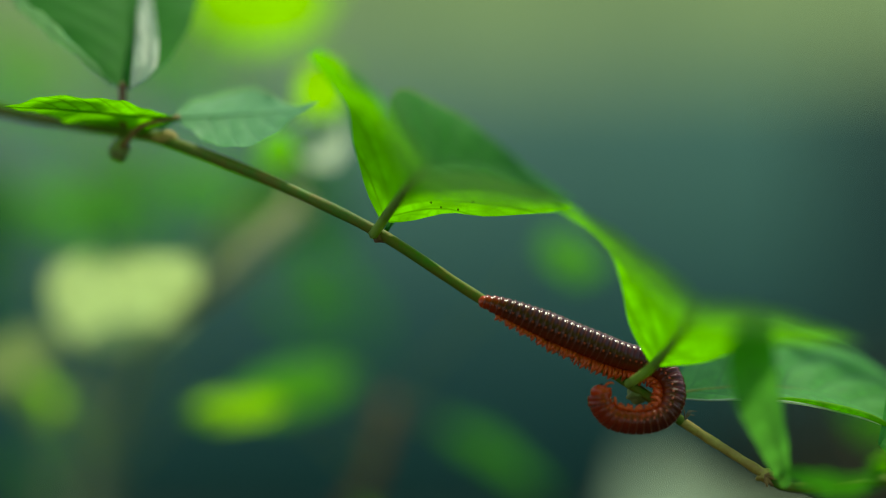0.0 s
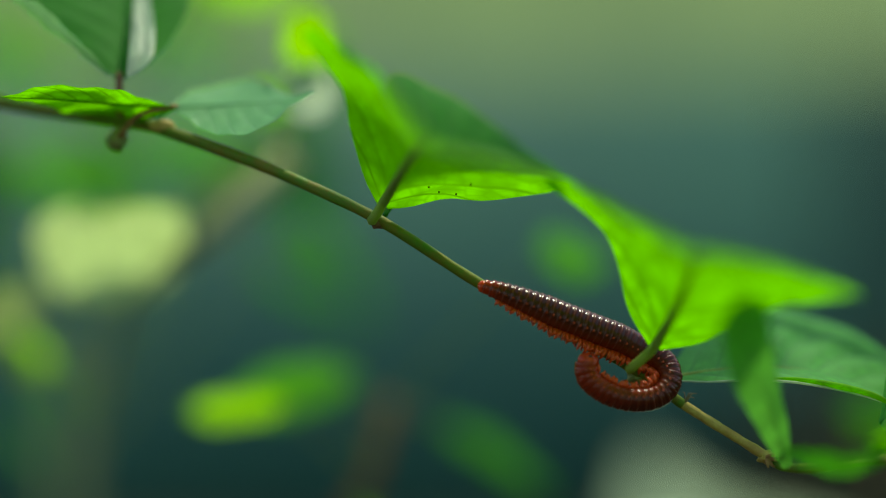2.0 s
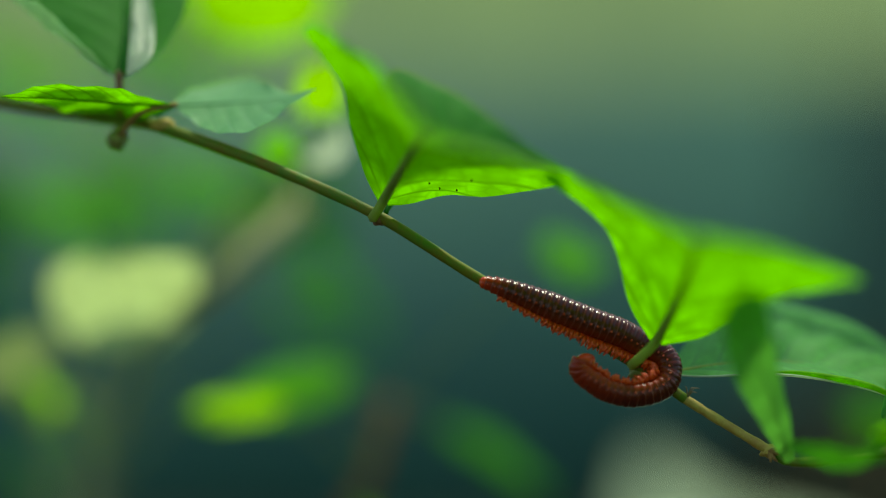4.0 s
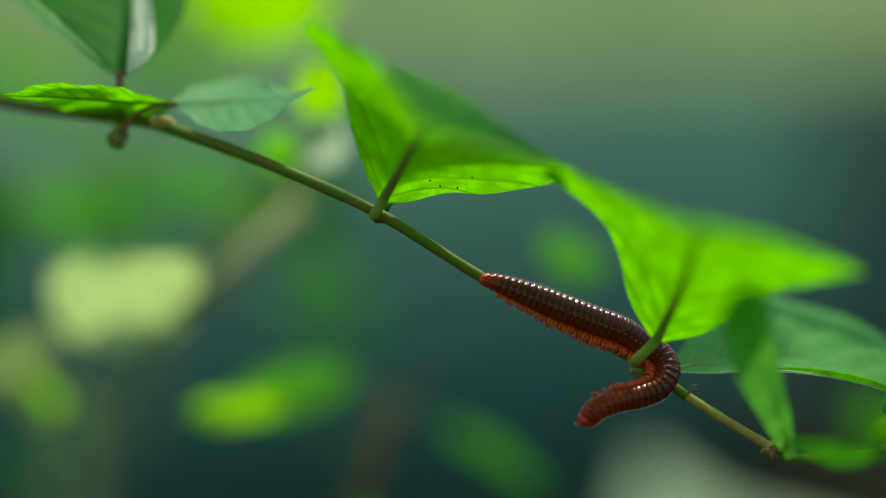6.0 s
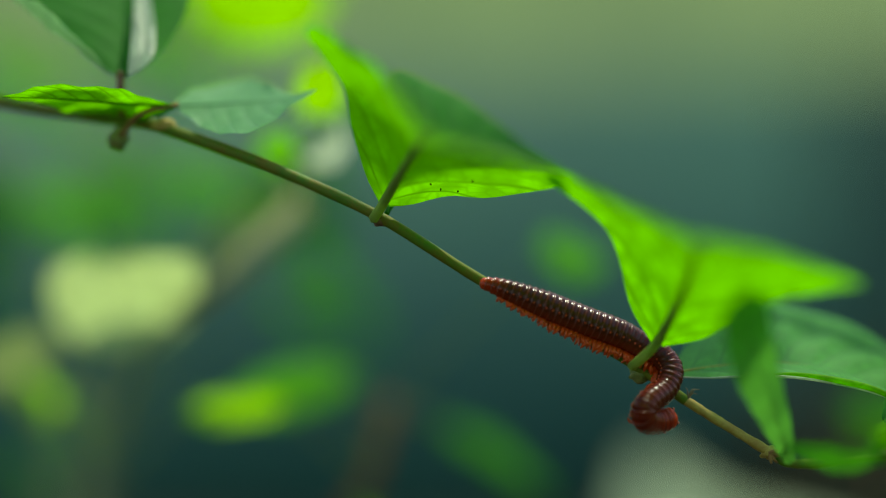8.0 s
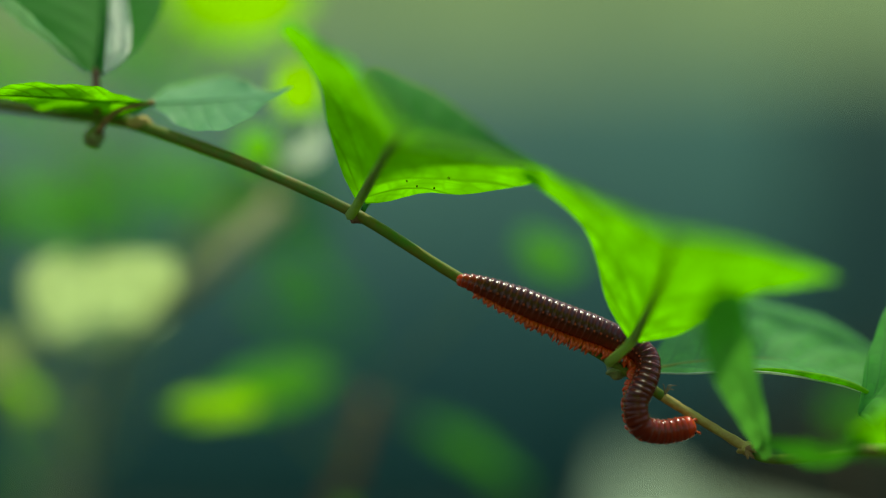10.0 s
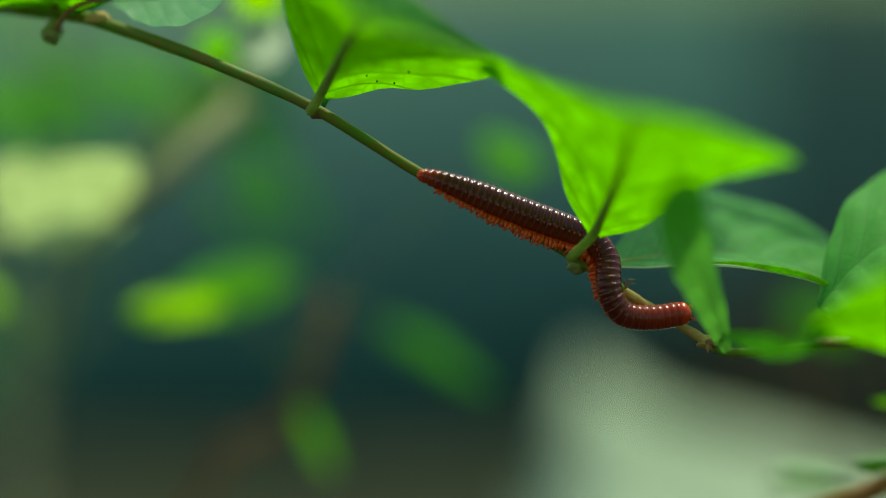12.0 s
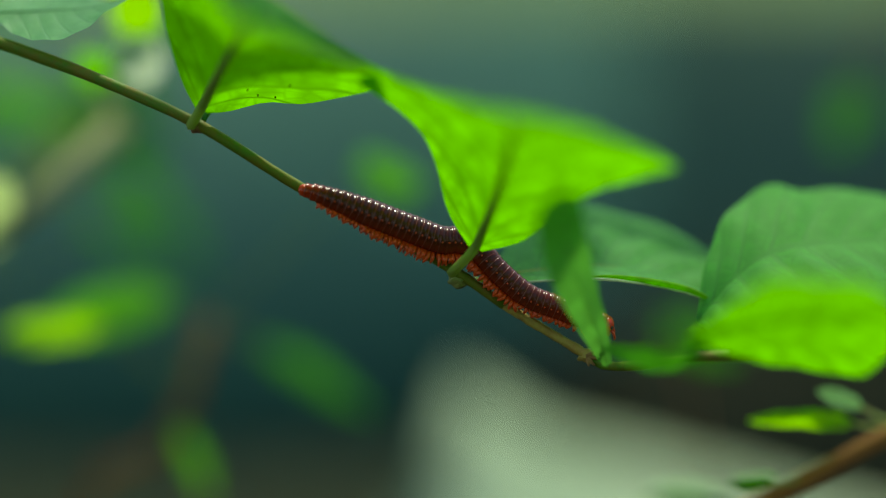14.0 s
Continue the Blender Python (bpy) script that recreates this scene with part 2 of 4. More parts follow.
def blade(length, width, droop=0.6, cup=0.3, wave=0.3, start=0.2, settle=1.0, fold=0.0, seed=0, wide=0.42, wedge=0.82, quilting=0.03, rows=34, cols=18):
    """A leaf blade in its own space: base at the origin, midrib along +y, upper face +z. Sizes in mm."""
    bm = bmesh.new()
    uv = bm.loops.layers.uv.new("UVMap")
    a = wedge
    b = a * (1 - wide) / wide
    top = wide ** a * (1 - wide) ** b
    rng = random.Random(seed)
    ph = [rng.uniform(0, 6.28) for _ in range(4)]
    y = z = 0.0
    grid = []
    for i in range(rows + 1):
        u = i / rows
        s = min(1.0, max(0.0, (u - start) / (settle - start)))
        ang = -droop * s * s * (3 - 2 * s)
        if i:
            y += length / rows * math.cos(ang)
            z += length / rows * math.sin(ang)
        half = 0.5 * width * (max(u, 1e-4) ** a * max(1 - u, 1e-4) ** b / top)
        half = max(half, 0.15)
        line = []
        for j in range(cols + 1):
            v = -1 + 2 * j / cols
            c = cup if abs(cup) > 1e-3 else 1e-3
            x = half * math.sin(c * v) / c
            down = -half * (1 - math.cos(c * v)) / c - fold * half * (math.sqrt(v * v + 0.02) - 0.141)
            quilt = quilting * width * math.cos(2 * math.pi * (u - 0.21 * abs(v)) * 8) * min(1, 3 * abs(v)) * (1 - abs(v)) * 0.5
            edge = wave * v * v * (math.sin(9 * u + ph[0] + (v > 0) * ph[1]) + 0.5 * math.sin(21 * u + ph[2]))
            lift = down + quilt + edge
            line.append((bm.verts.new(Vector((x, y - math.sin(ang) * lift, z + math.cos(ang) * lift)) * MM), u, 0.5 + v / 2))
        grid.append(line)
    for i in range(rows):
        for j in range(cols):
            quad = (grid[i][j], grid[i][j + 1], grid[i + 1][j + 1], grid[i + 1][j])
            f = bm.faces.new([q[0] for q in quad])
            for loop, q in zip(f.loops, quad):
                loop[uv].uv = (q[1], q[2])
    mid = [tuple(grid[i][cols // 2][0].co) for i in range(0, rows + 1, 3)]
    return bm, mid


def frame_of(base, along, side):
    """A pose at base with +y along the midrib and +x as near to side as can be."""
    y = Vector(along).normalized()
    x = Vector(side)
    x = (x - y * x.dot(y)).normalized()
    m = Matrix((x, y, x.cross(y))).transposed().to_4x4()
    m.translation = Vector(base)
    return m


def leaf(parent, material, base, along, side, length, width, stalk=None, rib=0.55, rib_mat=None, label="", name="leaf", **shape):
    """A leaf with its midrib; stalk: where its petiole leaves the stem, in the parent's space."""
    bm, mid = blade(length, width, **shape)
    ob = part(name, bm, material, parent, label)
    m = frame_of(base, along, side)
    ob.matrix_basis = m
    pts = [Vector(p) + Vector((0, 0, -0.25 * rib * MM)) for p in mid]
    if stalk is not None:
        s = m.inverted() @ Vector(stalk)
        pts = [s, s.lerp(pts[0], 0.55) + Vector((0, 0, -0.4 * MM))] + pts
    part("midrib", tube(pts, [rib * MM * 1.15, rib * MM, rib * MM * 0.75, rib * MM * 0.4, rib * MM * 0.18], 30, 8), rib_mat or PETIOLE, ob)
    return ob, m


def hung_leaf(parent, material, mid, left, right, stalk=None, rib=0.55, rib_mat=None, label="", camber=0.06, wave=0.25, quilting=0.035, seed=0, rows=44, cols=22):
    """A curled leaf hung between three curves from base to tip: its midrib and its two margins, in the measures of at()."""
    base = at(*mid[0])
    lines = [spline([at(*p) - base for p in line], rows + 1)[0] for line in (left, mid, right)]
    rng = random.Random(seed)
    ph = [rng.uniform(0, 6.28) for _ in range(3)]
    bm = bmesh.new()
    uv = bm.loops.layers.uv.new("UVMap")
    grid = []
    for i in range(rows + 1):
        u = i / rows
        a, m, b = (Vector(line[i]) for line in lines)
        up = (b - a).cross(Vector(lines[1][min(i + 1, rows)] - lines[1][max(i - 1, 0)]))
        up = up.normalized() if up.length > 1e-12 else Vector((0, 0, 1))
        if up.z < 0:
            up.negate()
        row = []
        for j in range(cols + 1):
            v = -1 + 2 * j / cols
            far = a if v < 0 else b
            span = (far - m).length
            quilt = quilting * math.cos(2 * math.pi * (u - 0.21 * abs(v)) * 8) * min(1, 3 * abs(v)) * (1 - abs(v))
            edge = wave * MM * v * v * (math.sin(17 * u + ph[0] + (v > 0) * ph[1]) + 0.6 * math.sin(39 * u + ph[2])) * min(1, 6 * u, 6 * (1 - u))
            lift = span * (camber * 4 * abs(v) * (1 - abs(v)) + quilt) + edge
            row.append((bm.verts.new(m.lerp(far, abs(v)) + up * lift), u, 0.5 + v / 2))
        grid.append(row)
    for i in range(rows):
        for j in range(cols):
            quad = (grid[i][j], grid[i][j + 1], grid[i + 1][j + 1], grid[i + 1][j])
            f = bm.faces.new([q[0] for q in quad])
            for loop, q in zip(f.loops, quad):
                loop[uv].uv = (q[1], q[2])
    ob = part("leaf", bm, material, parent, label)
    m = Matrix.Translation(base)
    ob.matrix_basis = m
    pts = [Vector(p) + Vector((0, -0.35 * rib, -0.35 * rib)) * MM for p in lines[1][::4]]
    if stalk is not None:
        s = at(*stalk) - base
        pts = [s, s.lerp(pts[0], 0.55) + Vector((0, -0.3 * MM, -0.2 * MM))] + pts
    part("midrib", tube(pts, [rib * MM * 1.2, rib * MM * 1.1, rib * MM * 0.9, rib * MM * 0.6, rib * MM * 0.3, rib * MM * 0.18], 34, 8), rib_mat or PETIOLE, ob)
    return ob, m



def thing(name, label, category, m=None, group="", kind=""):
    e = new(name)
    e.empty_display_size = 0.01
    if m is not None:
        e.matrix_basis = m
    return tagged(e, label, category, group, kind)


# ---- ground and wall ----
def sheet(name, size, rows, height, material, label, category):
    bm = bmesh.new()
    xs = [s * size * (abs(k) / rows) ** 3 for k in range(-rows, rows + 1) for s in (math.copysign(1, k),)]
    grid = [[bm.verts.new((x, y, height(x, y))) for y in xs] for x in xs]
    for i in range(len(xs) - 1):
        for j in range(len(xs) - 1):
            bm.faces.new((grid[i][j], grid[i + 1][j], grid[i + 1][j + 1], grid[i][j + 1]))
    return tagged(part(name, bm, material), label, category, kind="structure")


def box(bm, lo, hi, wobble=0.0, cuts=0, seed=0):
    made = bmesh.ops.create_cube(bm, size=1.0)
    vs = made["verts"]
    for v in vs:
        v.co = Vector([l + (h - l) * (c + 0.5) for l, h, c in zip(lo, hi, v.co)])
    if cuts:
        es = list({e for v in vs for e in v.link_edges})
        bmesh.ops.subdivide_edges(bm, edges=es, cuts=cuts, use_grid_fill=True)
        for v in bm.verts:
            v.co += Vector([noise.noise(v.co * 3 + Vector((k * 7 + seed, 0, 0))) for k in range(3)]) * wobble
    return bm


def build_ground():
    sheet("ground", 300.0, 40, lambda x, y: 0.02 * noise.noise(Vector((x * 2, y * 2, 0))), SOIL,
          "garden soil with shade put into its dark colour", "ground")
    # right stretch of the wall, added as a separate panel in a darker tone
    bm = box(bmesh.new(), (0.585, 3.15, -0.2), (9, 3.35, 0.74))
    tagged(part("wall_slate", bm, WALL_DARK), "darker right stretch of the low retaining wall", "wall", kind="structure")
    bm = box(bmesh.new(), (-9, 3.152, -0.2), (0.585, 3.35, 0.728))
    tagged(part("wall_plinth", bm, PLINTH), "low teal painted retaining wall", "wall", kind="structure")
    bm = bmesh.new()
    cols, rows = 60, 40
    grid = [[None] * (rows + 1) for _ in range(cols + 1)]
    for a in range(cols + 1):
        for b in range(rows + 1):
            x, y = -14 + 28 * a / cols, 3.33 + 9 * b / rows
            z = 0.685 + 0.62 * (y - 3.33) + (0.14 * noise.noise(Vector((x * 1.3, y * 1.3, 2))) if b else 0.0)
            grid[a][b] = bm.verts.new((x, y, z))
    for a in range(cols):
        for b in range(rows):
            bm.faces.new((grid[a][b], grid[a + 1][b], grid[a + 1][b + 1], grid[a][b + 1]))
    tagged(part("grass_bank", bm, BANK), "sunlit slope of pale dry grass behind a low wall", "bank", kind="structure")
    bm = box(bmesh.new(), (0.066, 0.45, -0.06), (0.38, 0.68, 0.337), 0.008, 9, 3)
    for v in bm.verts:
        if v.co.z > 0.0:
            low = 0.16 * (0.68 - v.co.y) / 0.23 + 0.27 * max(0.0, v.co.x - 0.085)
            v.co.z *= max(0.1, 1 - low / 0.333)
            v.co.z -= 0.02 * max(0.0, 1 - (v.co.x - 0.066) / 0.05) ** 2
    bmesh.ops.bevel(bm, geom=[e for e in bm.edges if e.calc_face_angle(0) > 0.9], offset=0.018, segments=3, affect="EDGES")
    tagged(part("stone_block", bm, CONCRETE), "pale weathered stone block sunk in dark soil", "stone")
    # added mound whose dark colour stands for the shaded soil at the wall foot
    bm = lump((0.87, 2.70, 0.0), (0.55, 0.40, 0.31), 4, 0.2)
    tagged(part("compost_mound", bm, SHADE_EARTH), "added dark mound standing for shade at the wall foot", "mound", kind="stuff")


build_ground()


# ---- vine ----
VINE_HOME = Matrix.Translation((0, 0, 0.45))
LEAVES = {}


def build_vine():
    vine = thing("vine", "slender green vine with broad pointed leaves", "vine", VINE_HOME)
    left = [at(-92, 29, 40), at(-74, 25.2, 30), at(-54.4, 22.6, 20), at(-48.4, 21.0, 15), at(-38.4, 17.5, 11), at(-28.4, 13.6, 7), at(-11.8, 5.9, 0), at(6, -5.2, 0),
            at(20, -12.6, 0), at(33.8, -20.5, 0), at(42.5, -26.6, 0)]
    part("stem", tube(left, [1.25e-3, 1.25e-3, 1.15e-3, 0.98e-3, 0.92e-3, 0.9e-3], 60, 12, None, 0.05, 2), STEM, vine)
    part("stem", tube([at(41.6, -26.0, 0), at(46.5, -29.1, 0), at(50.6, -31.6, 0), at(57.8, -36.0, -1)], [0.82e-3, 0.86e-3, 0.84e-3, 0.95e-3], 24, 12, None, 0.08, 5), STEM_OLD, vine, "tan brown older stem")
    right = [at(57.4, -35.8, -1), at(60.5, -37.6, -3), at(67, -37.8, -9), at(76, -36.6, -16), at(88, -36.4, -16), at(105, -37, -12)]
    part("stem", tube(right, [0.85e-3, 0.9e-3, 0.95e-3, 0.8e-3], 30, 12, None, 0.05, 4), STEM, vine)
    part("stem", tube([at(104, -37, -12), at(125, -38, -8), Vector((0.17, 0.0, -0.08)), Vector((0.19, 0.01, -0.3)), Vector((0.19, 0.01, -0.48))],
                      [0.85e-3, 1.1e-3, 1.4e-3], 40, 10, None, 0.05, 6), STEM_OLD, vine)
    # swollen joints
    part("node", lump(at(-57.6, 20.6, 20), (1.5e-3, 1.4e-3, 1.5e-3), 1), BUD, vine)
    part("bud", lump(at(-57.9, 19.4, 18), (1.9e-3, 1.6e-3, 2.0e-3), 2, 0.15), BUD, vine)
    part("node", lump(at(-11.6, 5.2, 0), (1.35e-3, 1.2e-3, 1.1e-3), 3, 0.25), NODE_RED, vine)
    part("node", lump(at(34.5, -22.0, 1), (2.0e-3, 1.6e-3, 1.5e-3), 4, 0.2), BUD, vine)
    part("node", lump(at(57.4, -36.0, -1), (1.5e-3, 1.3e-3, 1.2e-3), 5, 0.25), STEM_OLD, vine)
    # dry bracts at the old joint and on the stem
    for k, (dx, dz) in enumerate(((2.2, 1.0), (2.4, -0.4), (0.3, -1.7), (1.4, -1.6))):
        part("bract", tube([at(57.4, -36, -2), at(57.4 + 0.6 * dx, -36 + 0.7 * dz, -3), at(57.4 + dx, -36 + dz, -3.2)],
                           [0.55e-3, 0.4e-3, 0.16e-3], 8, 6), HUSK_RED, vine)
    for k, (dx, dz) in enumerate(((1.6, 0.4), (1.1, 1.3), (-0.5, 1.5), (2.0, 1.2))):
        part("bract", tube([at(43.0, -26.2, -0.6), at(43 + 0.5 * dx, -25.6 + 0.7 * dz, -1), at(43 + dx, -25.9 + dz, -0.8)],
                           [0.16e-3, 0.12e-3, 0.06e-3], 8, 5), HUSK, vine)
    def add(key, made):
        LEAVES[key] = made

    # the two bright leaves that reach towards the camera
    add("second", hung_leaf(vine, YOUNG,
                            [(-10.8, 8.9, -2), (-7.6, 14.4, -17), (-4.6, 19.1, -34), (-3.0, 20.3, -52), (-2.0, 20.1, -68), (-1.6, 19.5, -80)],
                            [(-11.6, 8.1, -1), (-14.4, 13.6, -3), (-16.6, 21.6, -8), (-18.0, 28.6, -15), (-21.4, 33.6, -22), (-25.2, 37.9, -28), (-23.6, 39.9, -33), (-20.6, 38.6, -38), (-17.6, 34.9, -43), (-14.2, 34.3, -50), (-10.2, 28.1, -62), (-6.2, 22.7, -72), (-1.6, 19.5, -80)],
                            [(-10.0, 7.7, -1), (-6.4, 7.9, 1), (0.6, 9.4, 2), (6.6, 9.2, 2), (14.6, 10.3, -4), (22.1, 12.3, -14), (20.4, 13.7, -30), (11.6, 15.5, -52), (3.6, 17.7, -70), (-1.6, 19.5, -80)],
                            (-12.9, 5.3, -1.5), 0.74, RIB, "bright sunlit leaf seen from below", seed=1))
    add("third", hung_leaf(vine, YOUNG,
                           [(37.4, -16.1, -8), (41.1, -8.9, -28), (43.8, -1.9, -46), (44.4, 0.9, -60), (43.6, 2.1, -70), (42.8, 2.3, -85)],
                           [(36.6, -16.7, -5), (32.8, -10.4, -8), (30.8, -2.9, -13), (28.6, 3.3, -15), (24.6, 7.9, -17), (20.1, 10.7, -19), (17.1, 12.7, -24), (21.6, 13.1, -36), (29.6, 8.6, -55), (36.6, 4.6, -72), (42.8, 2.3, -85)],
                           [(38.4, -17.1, -6), (45.6, -15.7, -10), (51.6, -12.1, -22), (58.6, -8.7, -34), (65.6, -7.4, -44), (73.8, -6.1, -52), (69.6, -3.7, -64), (59.6, -1.1, -75), (50.6, 1.1, -82), (42.8, 2.3, -85)],
                           (32.9, -20.7, -4), 0.74, RIB, "bright sunlit leaf seen from below", seed=2))
    # dark specks on the underside of the second leaf
    second = LEAVES["second"][0]
    for row, col in ((5, 19), (5, 17), (6, 20), (9, 18), (12, 3), (16, 20)):
        spot = second.data.vertices[row * 23 + col].co
        part("speck", lump(spot - Vector((0, 0.12 * MM, 0.12 * MM)), (0.2 * MM, 0.16 * MM, 0.24 * MM), row + col, 0.25, None, 1), EYEMAT, second)
    # the partner behind the stem
    add("behind_second", hung_leaf(vine, MATURE,
                                   [(-10.4, 6.6, 2), (-4.4, 18.1, 15), (7.6, 19.1, 32), (15.6, 16.1, 42), (22.6, 12.9, 48)],
                                   [(-10.6, 6.9, 2), (-11.2, 19.1, 10), (-9.6, 31.3, 25), (1.6, 27.6, 35), (11.6, 20.5, 42), (22.6, 12.9, 48)],
                                   [(-10.0, 6.5, 2), (-5.4, 11.1, 8), (6.6, 12.1, 20), (16.6, 12.3, 35), (22.6, 12.9, 48)],
                                   None, 0.4, MATURE, "dark green leaf in its own shade", seed=3))
    # curled leaf at the old joint, and the stalk that runs on to the bright front leaf
    add("edge", hung_leaf(vine, LAX,
                          [(61.0, -37.7, -12), (58.2, -28.1, -24), (54.6, -18.4, -36), (53.2, -11.9, -47), (53.6, -7.5, -56)],
                          [(60.4, -37.9, -12), (57.8, -34.4, -16), (54.8, -29.4, -24), (50.6, -21.4, -36), (49.2, -12.9, -48), (50.6, -8.9, -56), (53.6, -7.5, -56)],
                          [(61.8, -37.3, -12), (61.5, -32.9, -17), (60.4, -26.9, -23), (58.2, -17.4, -34), (57.2, -10.4, -45), (56.1, -7.7, -52), (53.6, -7.5, -56)],
                          (59.0, -36.0, -2), 0.12, LAX, camber=0.0, quilting=0.01, seed=4))
    add("edge_low", hung_leaf(vine, MATURE,
                              [(60.6, -34.7, -26), (65.6, -36.2, -38), (71.6, -37.1, -43), (76.1, -35.9, -45), (79.6, -33.4, -45)],
                              [(60.6, -34.1, -26), (65.6, -34.5, -40), (71.6, -35.4, -46), (75.8, -34.5, -48), (79.6, -33.4, -45)],
                              [(60.6, -35.5, -26), (65.4, -38.1, -35), (71.6, -39.1, -39), (76.6, -37.5, -41), (79.6, -33.4, -45)],
                              (59.2, -35.9, -2), 0.3, MATURE, camber=0.05, seed=5))
    # long leaf lying behind
    add("long", hung_leaf(vine, SOFT,
                          [(39.6, -21.9, 4), (46.6, -20.7, 7), (55.6, -19.9, 10), (65.6, -20.7, 12), (77.6, -24.9, 12), (85.6, -29.9, 10)],
                          [(39.6, -21.5, 5), (44.6, -14.9, 22), (54.9, -9.3, 38), (64.6, -11.1, 42), (75.6, -14.9, 38), (82.6, -20.9, 25), (85.6, -29.9, 10)],
                          [(39.6, -22.3, 4), (46.6, -22.6, 2), (55.9, -22.2, 0), (65.9, -23.0, 0), (77.9, -25.8, 2), (85.6, -29.9, 10)],
                          (33.4, -21.4, 2), 0.4, RIB, "mature leaf with a pale edge", camber=0.05, seed=6))
    rim = LEAVES["long"][0]
    edge_line = [at(*p) - at(*(39.6, -21.9, 4)) for p in [(39.6, -22.3, 4), (46.6, -22.6, 2), (55.9, -22.2, 0), (65.9, -23.0, 0), (77.9, -25.8, 2), (85.6, -29.9, 10)]]
    part("leaf_rim", tube(edge_line, [0.1e-3, 0.22e-3, 0.24e-3, 0.22e-3, 0.1e-3], 30, 6), GLOSS_PALE, rim, "thin pale leaf edge")
    fold_line = [at(*p) - at(*(39.6, -21.9, 4)) for p in [(56.0, -21.9, -0.6), (62.0, -21.9, -0.8), (69.0, -22.9, -0.8), (76.0, -24.6, -0.2), (82.0, -27.6, 4)]]
    part("leaf_fold", tube(fold_line, [0.1e-3, 0.4e-3, 0.62e-3, 0.55e-3, 0.15e-3], 30, 8), LIME, rim, "lime green upturned leaf edge")
    # leaves at the first joint
    add("top", hung_leaf(vine, MATURE,
                         [(-57.6, 30.1, 20), (-56.2, 38.1, 30), (-55.2, 48.1, 44), (-54.4, 60.1, 62)],
                         [(-58.1, 30.3, 20), (-66.4, 36.9, 26), (-74.4, 43.1, 34), (-84.4, 52.1, 48), (-72.4, 59.1, 56), (-54.4, 60.1, 62)],
                         [(-56.8, 30.3, 20), (-52.2, 33.3, 20), (-47.9, 37.9, 28), (-45.2, 44.1, 36), (-44.9, 52.1, 50), (-54.4, 60.1, 62)],
                         (-57.2, 24.1, 19), 0.3, MATURE, "dark green glossy leaf", camber=0.05, quilting=0.015, seed=7))
    # two strips by the top leaf, with reflected sky painted as pale colour
    add("folded", hung_leaf(vine, GLOSS_PALE,
                            [(-55.9, 30.9, 13), (-53.4, 35.1, 17), (-53.2, 41.1, 26), (-53.8, 47.1, 35), (-54.4, 53.1, 44)],
                            [(-56.3, 30.9, 13), (-55.8, 36.1, 18), (-55.2, 42.1, 27), (-54.8, 47.1, 35), (-54.4, 53.1, 44)],
                            [(-55.4, 31.0, 13), (-52.0, 33.6, 15), (-51.3, 38.1, 21), (-52.2, 44.1, 30), (-54.4, 53.1, 44)],
                            None, 0.2, GLOSS_PALE, "pale strip for the sky gloss on the top leaf", camber=0.1, quilting=0.01, seed=15))
    add("margin", hung_leaf(vine, SHEEN,
                            [(-59.6, 31.3, 17), (-66.4, 37.3, 19), (-73.4, 43.3, 22), (-78.4, 48.1, 26)],
                            [(-59.8, 31.2, 17), (-67.6, 37.3, 22), (-75.2, 43.3, 26), (-78.4, 48.1, 26)],
                            [(-59.4, 31.4, 17), (-65.2, 37.3, 15), (-71.6, 43.3, 18), (-78.4, 48.1, 26)],
                            None, 0.2, SHEEN, "pale strip for the sky gloss on the top leaf", camber=0.1, seed=16))
    add("low", hung_leaf(vine, YOUNG,
                         [(-47.6, 25.5, 14), (-58.4, 26.0, 10), (-68.4, 26.7, 6), (-78.4, 27.1, 2)],
                         [(-48.4, 25.5, 14), (-54.4, 27.5, 6), (-63.4, 29.1, -2), (-71.4, 28.8, -2), (-78.4, 27.1, 2)],
                         [(-48.5, 25.1, 14), (-54.9, 23.4, 20), (-63.4, 23.9, 24), (-70.4, 25.4, 14), (-78.4, 27.1, 2)],
                         (-54.4, 22.9, 17), 0.3, YOUNG, "small lime leaf seen edge on", camber=0.04, quilting=0.015, seed=8))
    add("side", hung_leaf(vine, SHEEN,
                          [(-48.4, 25.4, 20), (-38.4, 25.9, 20), (-30.4, 26.5, 17), (-22.6, 28.4, 12)],
                          [(-48.4, 25.6, 20), (-45.4, 28.1, 28), (-39.9, 29.1, 34), (-34.9, 30.6, 36), (-30.9, 29.1, 26), (-27.2, 27.7, 18), (-22.6, 28.4, 12)],
                          [(-48.0, 25.1, 20), (-43.4, 21.9, 12), (-37.4, 20.3, 6), (-32.9, 21.7, 6), (-27.4, 25.3, 9), (-22.6, 28.4, 12)],
                          (-51.4, 22.9, 19), 0.3, SHEEN, "small silky pale green leaf", camber=-0.02, quilting=0.01, seed=9))
    part("petiole", tube([at(-57.2, 24.0, 19), at(-57.5, 27.0, 19.5), at(-57.6, 31.2, 20)], [0.8e-3, 0.7e-3, 0.75e-3], 12, 8), NODE_RED, vine, "dark brown leaf stalk")
    part("petiole", tube([at(-57.4, 20.2, 17), at(-54.6, 23.6, 14), at(-51.0, 25.0, 13), at(-47.4, 25.6, 14)], [0.6e-3, 0.5e-3, 0.45e-3], 16, 8), HUSK_RED, vine, "brownish leaf stalk")
    part("node", lump(at(-49.8, 22.1, 15), (2.4e-3, 0.95e-3, 1.0e-3), 8, 0.2), STEM_OLD, vine, "pale swollen joint")
